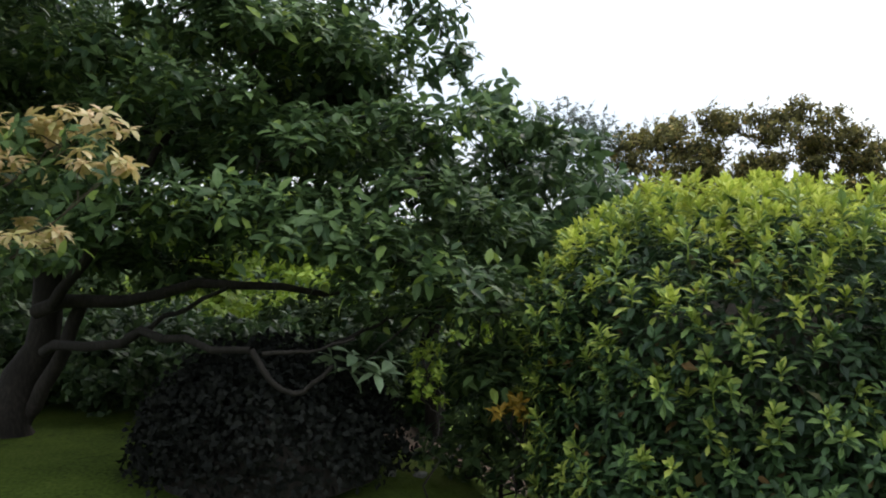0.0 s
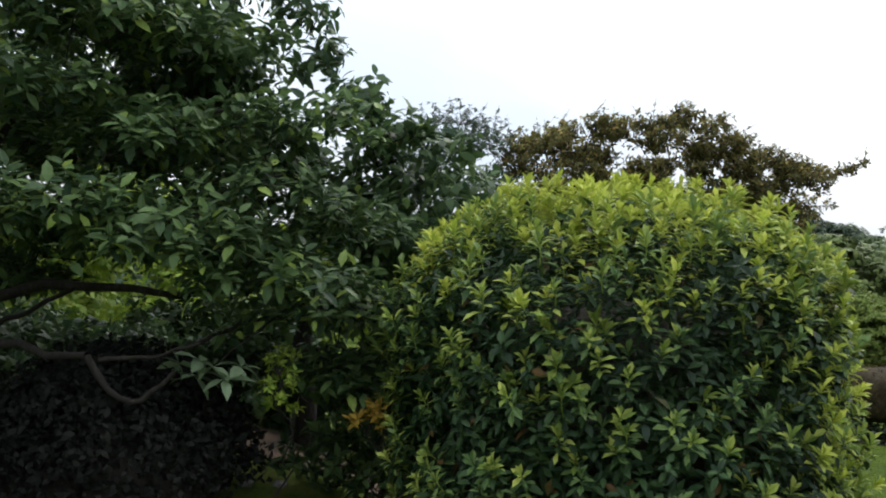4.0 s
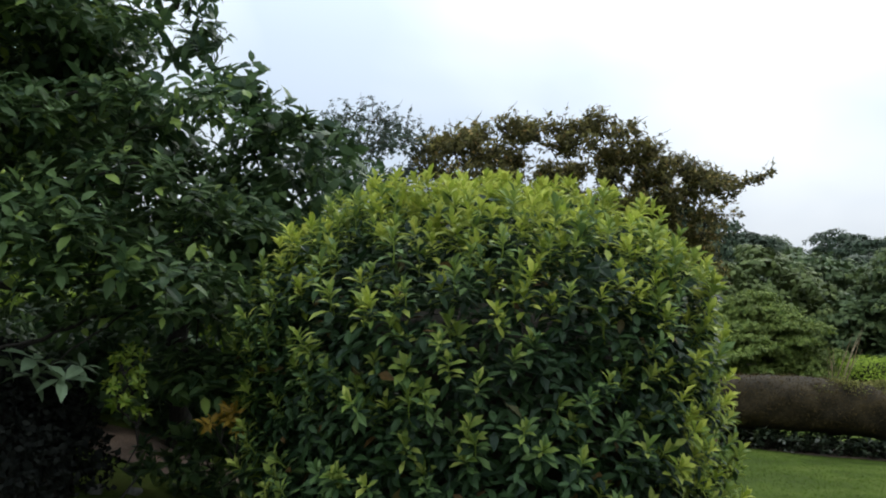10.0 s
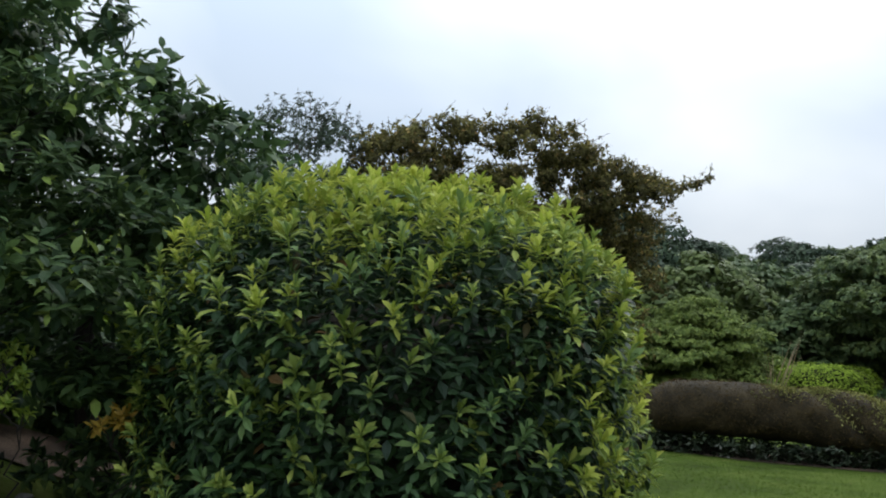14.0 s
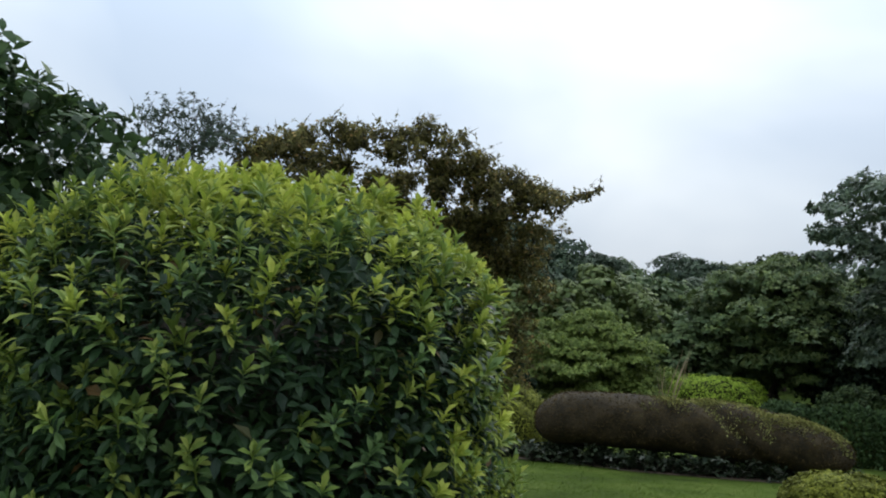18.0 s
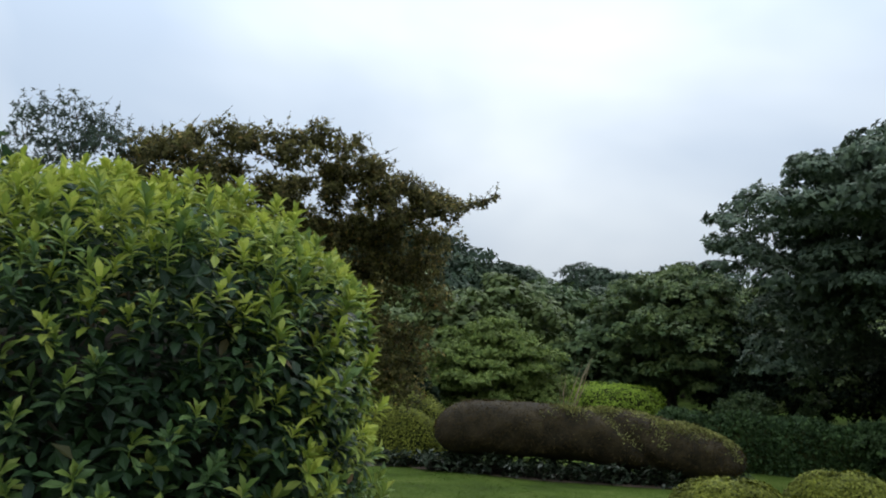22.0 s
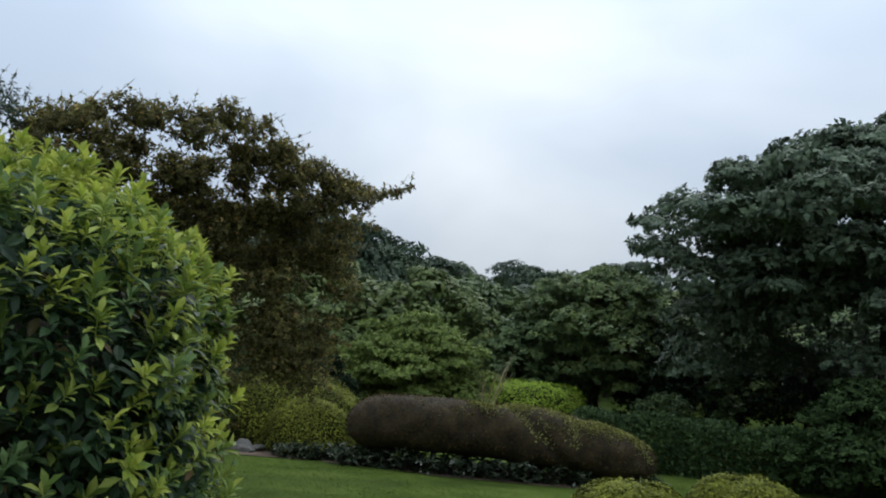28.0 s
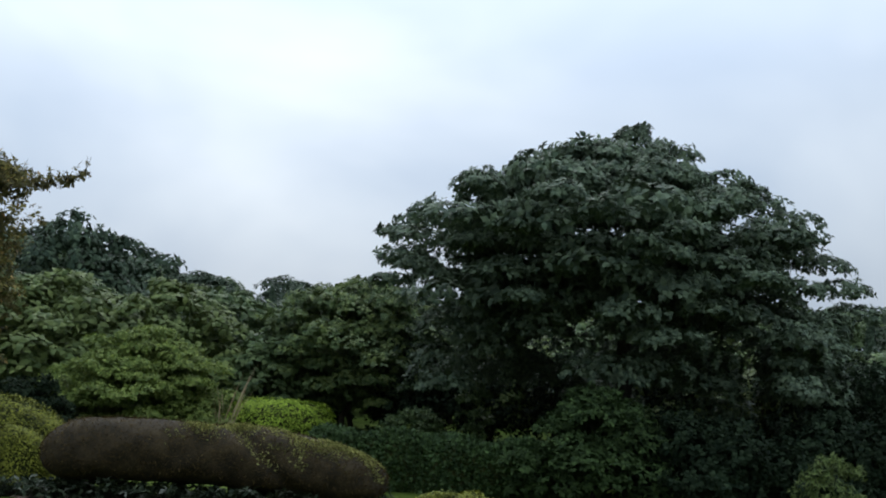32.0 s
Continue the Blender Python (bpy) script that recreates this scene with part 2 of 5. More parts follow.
M_LAWN.node_tree.nodes["Principled BSDF"].inputs["Specular IOR Level"].default_value = 0.03
M_SOIL = rough_stuff("leaf_litter_soil", [(0.35, (0.035, 0.026, 0.018)), (0.52, (0.09, 0.06, 0.04)), (0.68, (0.17, 0.12, 0.08))], 3.0, 0.95, 0.03, 60.0)
M_STONE = rough_stuff("weathered_stone", [(0.34, (0.08, 0.078, 0.07)), (0.5, (0.18, 0.175, 0.162)), (0.66, (0.31, 0.3, 0.28))], 3.0, 0.9, 0.03)
M_STONED = rough_stuff("mossy_dark_stone", [(0.34, (0.04, 0.04, 0.036)), (0.5, (0.09, 0.085, 0.075)), (0.66, (0.17, 0.15, 0.13))], 3.0, 0.9, 0.03)

# ---- tools for building ----


def mesh_object(name, verts, faces, mats, parent=None, label="", face_mats=None, smooth=False):
    me = bpy.data.meshes.new(name)
    me.from_pydata(verts, [], faces)
    for m in mats if isinstance(mats, (list, tuple)) else [mats]:
        me.materials.append(m)
    if face_mats is not None:
        me.polygons.foreach_set("material_index", np.asarray(face_mats, dtype=np.int32))
    if smooth:
        me.polygons.foreach_set("use_smooth", np.ones(len(me.polygons), dtype=bool))
    me.update()
    ob = new(name, me)
    if parent:
        ob.parent = parent
    if label:
        tagged(ob, label)
    return ob


def thing(name, label, category, group="", at=(0, 0, 0), kind=""):
    ob = new(name)
    ob.empty_display_size = 0.2
    ob.location = at
    return tagged(ob, label, category, group, kind)


def unit(v):
    return v / np.maximum(np.linalg.norm(v, axis=-1, keepdims=True), 1e-9)


def leaf_long(width=0.3, curl=0.25, fold=0.12):
    """A pointed leaf, one long, folded along its midrib and curling down."""
    pts = [(0, 0, 0)]
    for t, w in ((0.33, 0.92), (0.68, 0.8)):
        for s in (-1, 0, 1):
            pts.append((s * w * width / 2, t, -curl * t * t + (abs(s) * fold * width)))
    pts.append((0, 1, -curl))
    tri = [(0, 2, 1), (0, 3, 2), (1, 2, 5), (1, 5, 4), (2, 3, 6), (2, 6, 5), (4, 5, 7), (5, 6, 7)]
    return np.array(pts, float), np.array(tri)


def leaf_short(width=0.5, curl=0.2, fold=0.15):
    pts = [(0, 0, 0), (-width / 2, 0.45, fold * width), (0, 0.5, -curl * 0.3), (width / 2, 0.45, fold * width), (0, 1, -curl)]
    return np.array(pts, float), np.array([(0, 2, 1), (0, 3, 2), (1, 2, 4), (2, 3, 4)])


def leaf_flake(width=0.6, curl=0.15):
    pts = [(0, 0, 0), (-width / 2, 0.5, 0.06), (width / 2, 0.5, 0.06), (0, 1, -curl)]
    return np.array(pts, float), np.array([(0, 2, 1), (1, 2, 3)])


def leaf_oval(width=0.42, curl=0.3, fold=0.1):
    """An oval leaf with a short point, arched along its length."""
    pts = [(0, 0, 0), (-width / 2, 0.34, fold * width), (width / 2, 0.34, fold * width), (-width * 0.4, 0.72, -curl * 0.35), (width * 0.4, 0.72, -curl * 0.35), (0, 1, -curl)]
    return np.array(pts, float), np.array([(0, 2, 1), (1, 2, 4), (1, 4, 3), (3, 4, 5)])




def leaf_spoon(width=0.38, curl=0.22, fold=0.2):
    """A leaf that is broadest past its middle, folded along the midrib, its tip bent back."""
    pts = [(0, 0, 0)]
    for t, w in ((0.35, 0.62), (0.7, 1.0)):
        for q in (-1, 0, 1):
            pts.append((q * w * width / 2, t, -curl * t ** 3 + abs(q) * fold * width))
    pts.append((0, 1, -curl))
    return np.array(pts, float), np.array([(0, 2, 1), (0, 3, 2), (1, 2, 5), (1, 5, 4), (2, 3, 6), (2, 6, 5), (4, 5, 7), (5, 6, 7)])


SPOON = leaf_spoon()
MID = leaf_oval(0.42, 0.35)
LONG, LONGW, SHORT, FLAKE = leaf_long(0.36, 0.3, 0.12), leaf_long(0.46, 0.3, 0.08), leaf_short(), leaf_flake()


def along(rng, N, lift):
    """Directions that lie along a surface of normals N, lifted a little from it."""
    r = rng.normal(0, 1, N.shape)
    return unit(r - N * np.sum(r * N, axis=1, keepdims=True)) + N * lift


def lay_leaves(shape, P, Y, Z, S):
    """Vertices and triangles of one leaf at each P, its length along Y, its face towards Z, S long."""
    v, tri = shape
    Y = unit(Y)
    X = unit(np.cross(Y, Z))
    Z = np.cross(X, Y)
    S = np.asarray(S, float).reshape(-1, 1, 1)
    V = P[:, None, :] + S * (v[None, :, 0:1] * X[:, None, :] + v[None, :, 1:2] * Y[:, None, :] + v[None, :, 2:3] * Z[:, None, :])
    T = tri[None] + (np.arange(len(P)) * len(v))[:, None, None]
    return V.reshape(-1, 3), T.reshape(-1, 3)


def whorls(rng, nodes, axes, k, tilt, size, spread=0.25, lift=0.0):
    """k leaves round each node: returns base points, directions, faces and sizes."""
    n = len(nodes)
    a = unit(axes)
    ref = np.where(np.abs(a[:, 2:3]) > 0.9, np.array([[1.0, 0, 0]]), np.array([[0, 0, 1.0]]))
    u = unit(np.cross(a, ref))
    w = np.cross(a, u)
    ang = (np.arange(k)[None] * 2.399 + rng.uniform(0, 6.28, (n, 1))) + rng.normal(0, 0.2, (n, k))
    tl = np.radians(np.linspace(tilt[0], tilt[1], k)[None] + rng.normal(0, 8, (n, k)))
    out = np.cos(ang)[..., None] * u[:, None] + np.sin(ang)[..., None] * w[:, None]
    Y = np.cos(tl)[..., None] * a[:, None] + np.sin(tl)[..., None] * out
    Z = np.sin(tl)[..., None] * a[:, None] - np.cos(tl)[..., None] * out + 0.001
    S = size * rng.uniform(1 - spread, 1 + spread, (n, k))
    P = nodes[:, None] - a[:, None] * (np.linspace(0, 1, k)[None, :, None] * lift)
    return P.reshape(-1, 3), Y.reshape(-1, 3), Z.reshape(-1, 3), S.reshape(-1)


def tubes(paths, sides=6):
    """Tapered tubes along paths of (points, radii): vertices and quads."""
    V, Q = [], []
    for pts, rad in paths:
        pts = np.asarray(pts, float)
        d = unit(np.gradient(pts, axis=0))
        ref = np.array([0.31, 0.95, 0.05])
        u = unit(np.cross(d, ref))
        w = np.cross(d, u)
        a = np.arange(sides) * 2 * math.pi / sides
        base = len(V)
        for p, uu, ww, r in zip(pts, u, w, rad):
            for c, s in zip(np.cos(a), np.sin(a)):
                V.append(p + r * (c * uu + s * ww))
        for i in range(len(pts) - 1):
            for j in range(sides):
                q, e = base + i * sides + j, base + i * sides + (j + 1) % sides
                Q.append((q, e, e + sides, q + sides))
    return np.array(V), Q


def bent(rng, p0, p1, n=7, sag=0.15, jitter=0.04):
    """A crooked way from p0 to p1, bowed by sag of its length."""
    p0, p1 = np.asarray(p0, float), np.asarray(p1, float)
    t = np.linspace(0, 1, n)[:, None]
    length = np.linalg.norm(p1 - p0)
    way = p0 + (p1 - p0) * t
    way[:, 2] += (np.sin(t[:, 0] * math.pi)) * sag * length
    wob = rng.normal(0, jitter * length, (n, 3))
    wob[0], wob[-1] = 0, 0
    return way + wob


def pad_nodes(rng, c, r, n, low=-0.4, deep=0.55):
    """Points through the outer part of a lumpy ellipsoid, with their outward directions."""
    u = unit(rng.normal(0, 1, (n * 3, 3)))
    u = u[u[:, 2] > low + rng.uniform(-0.15, 0.15, len(u))][:n]
    ph = rng.uniform(0, 6.28, 6)
    lump = 1 + 0.16 * np.sin(u[:, 0] * 3.1 + ph[0]) * np.sin(u[:, 1] * 3.3 + ph[1]) + 0.12 * np.sin(u[:, 0] * 7 + ph[2]) * np.sin(u[:, 2] * 6 + ph[3]) + 0.1 * np.sin(u[:, 1] * 9 + ph[4])
    rr = (deep + (1 - deep) * rng.random(len(u)) ** 0.6) * lump
    return np.asarray(c) + u * rr[:, None] * np.asarray(r), u


SPRAYS = {}


def spray_mesh(i, leaf, shape, size, k, tilt, lift):
    """One of six sprays of leaves round a twig's end, shared between the limbs."""
    key = (i, leaf.name)
    if key not in SPRAYS:
        r2 = np.random.default_rng(400 + i)
        LP, LY, LZ, LS = whorls(r2, np.zeros((1, 3)), np.array([[0, 0, 1.0]]), k, tilt, size, 0.35, lift)
        V, T = lay_leaves(shape, LP, LY, LZ, LS)
        V2, Q2 = tubes([(np.array([[0.01, 0, -0.09], [0.004, 0, -0.04], [0, 0, 0.0]]), (0.003, 0.003, 0.002))], 4)
        me = bpy.data.meshes.new("leaf_spray")
        me.from_pydata(np.concatenate([V, V2]), [], [tuple(t) for t in T] + [tuple(x + len(V) for x in q) for q in Q2])
        me.materials.append(leaf)
        SPRAYS[key] = me
    return SPRAYS[key]


def tree(name, label, category, base, trunk_top, trunk_r, pads, leaf, shape, size, nodes, k, bark, tilt=(45, 100), low=-0.4, deep=0.55, up=0.5,
         seed=1, twigs=5, limb_r=0.3, group="", foliage_label="", light=None, light_share=0.0, sprigs=0, sprays=0, near_y=0.0, lift=0.0):
    """A tree: a trunk, and to each clump of the crown a limb that carries its foliage."""
    rng = np.random.default_rng(seed)
    top = thing(name, label, category, group, base)
    b = np.asarray(base, float)
    tt = np.asarray(trunk_top, float)
    way = bent(rng, (0, 0, -0.15), tt, 8, 0.0, 0.025)
    rad = np.linspace(1.0, 0.45, 8) * trunk_r
    rad[0] *= 1.5
    V, Q = tubes([(way, rad)], 9)
    mesh_object("trunk", V, Q, bark, top, smooth=True)
    joints = [(p, trunk_r * limb_r * 1.6) for p in way[3:]]
    for c, r in sorted(pads, key=lambda q: np.linalg.norm(np.asarray(q[0]) - b - tt)):
        c, r = np.asarray(c, float) - b, np.asarray(r, float)
        foot_p, foot_r = min(joints, key=lambda j: np.linalg.norm(j[0] - c) + 2.0 * max(0.0, j[0][2] - c[2] + 0.1))
        lr = max(0.006, foot_r * 0.68)
        reach = bent(rng, foot_p, c + np.array([0, 0, -0.3 * r[2]]), 7, 0.04, 0.05)
        joints += [(reach[i], lr * (1 - 0.1 * i)) for i in (2, 3, 4, 5)]
        paths = [(reach, np.linspace(lr, lr * 0.4, 7))]
        P, U = pad_nodes(rng, c, r, max(6, int(nodes * min(1.0, (r[0] / 0.4) ** 1.6))) if r[0] < 0.9 or nodes > 120 else nodes // 2, low, deep)
        for i in range(min(twigs, len(P))):
            paths.append((bent(rng, reach[4 + i % 3], P[i], 4, 0.03, 0.05), np.linspace(max(0.003, lr * 0.35), 0.002, 4)))
        for i in np.nonzero(U[:, 2] > 0.45)[0][:sprigs]:
            tip = P[i] + np.array([rng.normal(0.03, 0.09), rng.normal(0, 0.06), rng.uniform(0.06, 0.2)])
            paths.append((np.array([reach[5], (reach[5] + P[i]) / 2 + rng.normal(0, 0.02, 3), P[i], tip]), (0.005, 0.004, 0.003, 0.002)))
            P = np.concatenate([P, [P[i] * 0.5 + tip * 0.5]])
            U = np.concatenate([U, [[0, 0, 1.0]]])
        V, Q = tubes(paths, 5)
        limb = mesh_object("limb", V, Q, bark, top, smooth=True)
        ax = U * (1 - up) + np.array([0, 0, up]) + rng.normal(0, 0.25, P.shape)
        if sprays and c[1] + b[1] < near_y:
            for i in range(min(14, sprays)):
                spray = new("leaf_spray", spray_mesh(i % 6, leaf, shape, size, k, tilt, lift))
                spray.parent = limb
                spray.matrix_basis = Matrix.Translation(P[i]) @ Vector(ax[i]).to_track_quat("Z", "Y").to_matrix().to_4x4() @ Matrix.Rotation(i * 1.7, 4, "Z")
            sprays -= min(14, sprays)
            P, U, ax = P[14:], U[14:], ax[14:]
        LP, LY, LZ, LS = whorls(rng, P, ax, k, tilt, size if r[0] < 0.9 or nodes > 120 else size * 1.6, 0.35, lift)
        V, T = lay_leaves(shape, LP, LY, LZ, LS)
        mats, idx = [leaf], None
        # second leaf colour on upward sides, for new growth and for lit leaves
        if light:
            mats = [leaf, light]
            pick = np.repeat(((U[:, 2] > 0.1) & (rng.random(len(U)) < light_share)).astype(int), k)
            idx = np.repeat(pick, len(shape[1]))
        fo = mesh_object("foliage", V, T, mats, limb, foliage_label, idx)
        tagged(fo, kind="stuff")
    return top


def dome_pads(rng, c, r, n, pad, flat=0.45, low=-0.2, shell=(0.6, 0.95), cone=0.0):
    """n clumps spread through the outer part of a dome-shaped crown."""
    out = []
    for i in range(n):
        z = low + (1 - low) * (i + 0.5) / n
        a = i * 2.39996 + rng.uniform(-0.4, 0.4)
        h = math.sqrt(max(0.02, 1 - max(0.0, z) ** 2)) * (1 - cone * max(0.0, z))
        s = rng.uniform(*shell)
        p = rng.uniform(0.75, 1.25) * pad
        out.append(((c[0] + r[0] * h * s * math.cos(a), c[1] + r[1] * h * s * math.sin(a), c[2] + r[2] * z * s), (p, p, p * flat)))
    return out


def tier_pads(rng, c, profile, gap, pad, flat=0.32, inner=0.6):
    """Clumps in level tiers: profile gives the crown's radius at each height, gap the height between tiers."""
    out = []
    hs, rs = [p[0] for p in profile], [p[1] for p in profile]
    z, n = hs[0], 0
    while z <= hs[-1]:
        r = float(np.interp(z, hs, rs))
        for k, dz in ((1.0, 0.0), (inner, 0.25 * gap)):
            m = max(1, int(2 * math.pi * r * k / (1.35 * pad)))
            for i in range(m):
                a = (i + 0.5 * (n % 2) + rng.uniform(-0.3, 0.3)) * 2 * math.pi / m
                d = max(0.0, r * k * rng.uniform(0.68, 1.08) * (1 + 0.07 * math.sin(3 * a + n) + 0.05 * math.sin(5 * a + 2 * n)) - 0.4 * pad)
                p = pad * rng.uniform(0.6, 1.4)
                out.append(((c[0] + d * math.cos(a), c[1] + d * math.sin(a), z + dz + rng.normal(0, 0.45 * gap)), (p, p, p * flat)))
        z += gap
        n += 1
    return out


def sheet_grid(fn, us, vs):
    U, W = np.meshgrid(us, vs)
    V = np.stack(fn(U.ravel(), W.ravel()), axis=1)
    nu, nv = len(us), len(vs)
    i = np.arange(nu * nv).reshape(nv, nu)
    F = np.stack([i[:-1, :-1], i[:-1, 1:], i[1:, 1:], i[1:, :-1]], -1).reshape(-1, 4)
    return V, F


def smooth01(x):
    x = np.clip(x, 0, 1)
    return x * x * (3 - 2 * x)


def ground(x, y):
    """Height of the ground: a lawn that falls away to one side, a low bank on the other, a wooded hill behind."""
    x, y = np.asarray(x, float), np.asarray(y, float)
    d = 0.5 * x + 0.87 * y
    fall = -0.07 * np.clip(d - 1.0, -3, 18.5)
    bank = 0.075 * np.clip(y, -3, 5.5) + 0.05 * smooth01((y - 5) / 4)
    s = smooth01((1.7 - x) / 2.6) * smooth01((12.0 - y) / 4)
    z = fall * (1 - s) + bank * s
    far = np.hypot(x, y)
    z = z + smooth01((far - 40) / 60) * 5.0 * smooth01((y + 10) / 40)
    return z + 0.015 * np.sin(x * 1.7 + 0.6) * np.sin(y * 1.3)


def gz(x, y):
    return float(ground(x, y))


# ---- the ground ----
line = np.concatenate([-np.geomspace(2500, 42, 18), np.linspace(-40, -8, 20), np.linspace(-7.7, 26, 113), np.linspace(27, 60, 26), np.geomspace(64, 2500, 20)])
V, F = sheet_grid(lambda x, y: (x, y, ground(x, y)), line, line)
lawn = tagged(mesh_object("ground", V, F, M_LAWN, smooth=True), "mown green lawn of uneven turf sloping down to the shrubs", "lawn", kind="structure")


def bed(cx, cy, rx, ry, turn, seed, label):
    """A patch of bare soil with a ragged edge, a little above the turf."""
    rng = np.random.default_rng(seed)
    ph = rng.uniform(0, 6.28, 4)
    V, F = [], []
    n, rings = 48, 7
    ca, sa = math.cos(radians(turn)), math.sin(radians(turn))
    for j in range(rings + 1):
        for i in range(n):
            a = i * 2 * math.pi / n
            e = 1 + 0.1 * math.sin(3 * a + ph[0]) + 0.07 * math.sin(7 * a + ph[1]) + 0.05 * math.sin(13 * a + ph[2])
            k = j / rings * e
            x, y = rx * k * math.cos(a), ry * k * math.sin(a)
            X, Y = cx + ca * x - sa * y, cy + sa * x + ca * y
            V.append((X, Y, gz(X, Y) + 0.012 + 0.02 * (1 - j / rings)))
    for j in range(rings):
        for i in range(n):
            F.append((j * n + i, j * n + (i + 1) % n, (j + 1) * n + (i + 1) % n, (j + 1) * n + i))
    return tagged(mesh_object("planting_bed", V, F, M_SOIL, smooth=True), label, "soil", kind="structure")


bed(0.05, 7.15, 1.25, 0.46, 5, 3, "bare brown soil littered with leaves under the trees")
bed(10.35, 15.8, 3.0, 0.8, -33, 4, "dark soil bed under the long clipped hedge")
bed(6.6, 18.9, 2.4, 1.0, -20, 5, "dark soil bed among rocks and clipped mounds")


def grass(name, boxes, height, width, label, seed):
    """Blades of grass, thickest near the path."""
    rng = np.random.default_rng(seed)
    P = []
    for x0, x1, y0, y1, n in boxes:
        x, y = rng.uniform(x0, x1, n) + rng.normal(0, 0.45, n), rng.uniform(y0, y1, n) + rng.normal(0, 0.45, n)
        P.append(np.stack([x, y, ground(x, y) - 0.005], 1))
    P = np.concatenate(P)
    a = rng.uniform(0, 6.28, len(P))
    Y = np.stack([np.cos(a), np.sin(a), np.full(len(P), 0.6)], 1)
    Z = np.stack([-0.5 * np.cos(a), -0.5 * np.sin(a), np.full(len(P), 1.0)], 1)
    V, T = lay_leaves(leaf_flake(width, 0.1), P, Y, Z, height * rng.uniform(0.5, 1.5, len(P)))
    return tagged(mesh_object(name, V, T, M_GRASS), label, "grass", kind="stuff")


grass("grass", [(2.8, 6.0, 5.5, 9.5, 14000), (3.0, 9.0, 9.0, 16.5, 32000), (7.0, 13.0, 8.0, 14.5, 16000), (12.0, 17.0, 10.0, 15.5, 9000), (4.5, 8.0, 15.5, 18.6, 9000)],
      0.026, 0.34, "short green grass blades of the mown lawn", 11)

# ---- the round clipped bush beside the path ----
BUSH, BR, BTOP = (1.7, 5.35), 1.18, 1.93


def bush_point(az, h):
    """Radius of the bush at height share h: upright sides, a rounded shoulder, a flat dome."""
    b0 = gz(*BUSH)
    z = b0 + 0.12 + h * (BTOP - b0 - 0.12)
    prof = np.where(h < 0.58, 0.94 + 0.06 * np.sin(h / 0.58 * math.pi / 2), np.maximum(0.0, 1 - (np.maximum(h - 0.58, 0) / 0.42) ** 3.3) ** 0.48)
    lump = 1 + 0.025 * np.sin(3 * az + 1) + 0.02 * np.sin(5 * az + 9 * h) + 0.02 * np.sin(9 * az - 6 * h)
    r = BR * prof * lump
    return np.stack([BUSH[0] + r * np.cos(az), BUSH[1] + r * np.sin(az), z], -1)


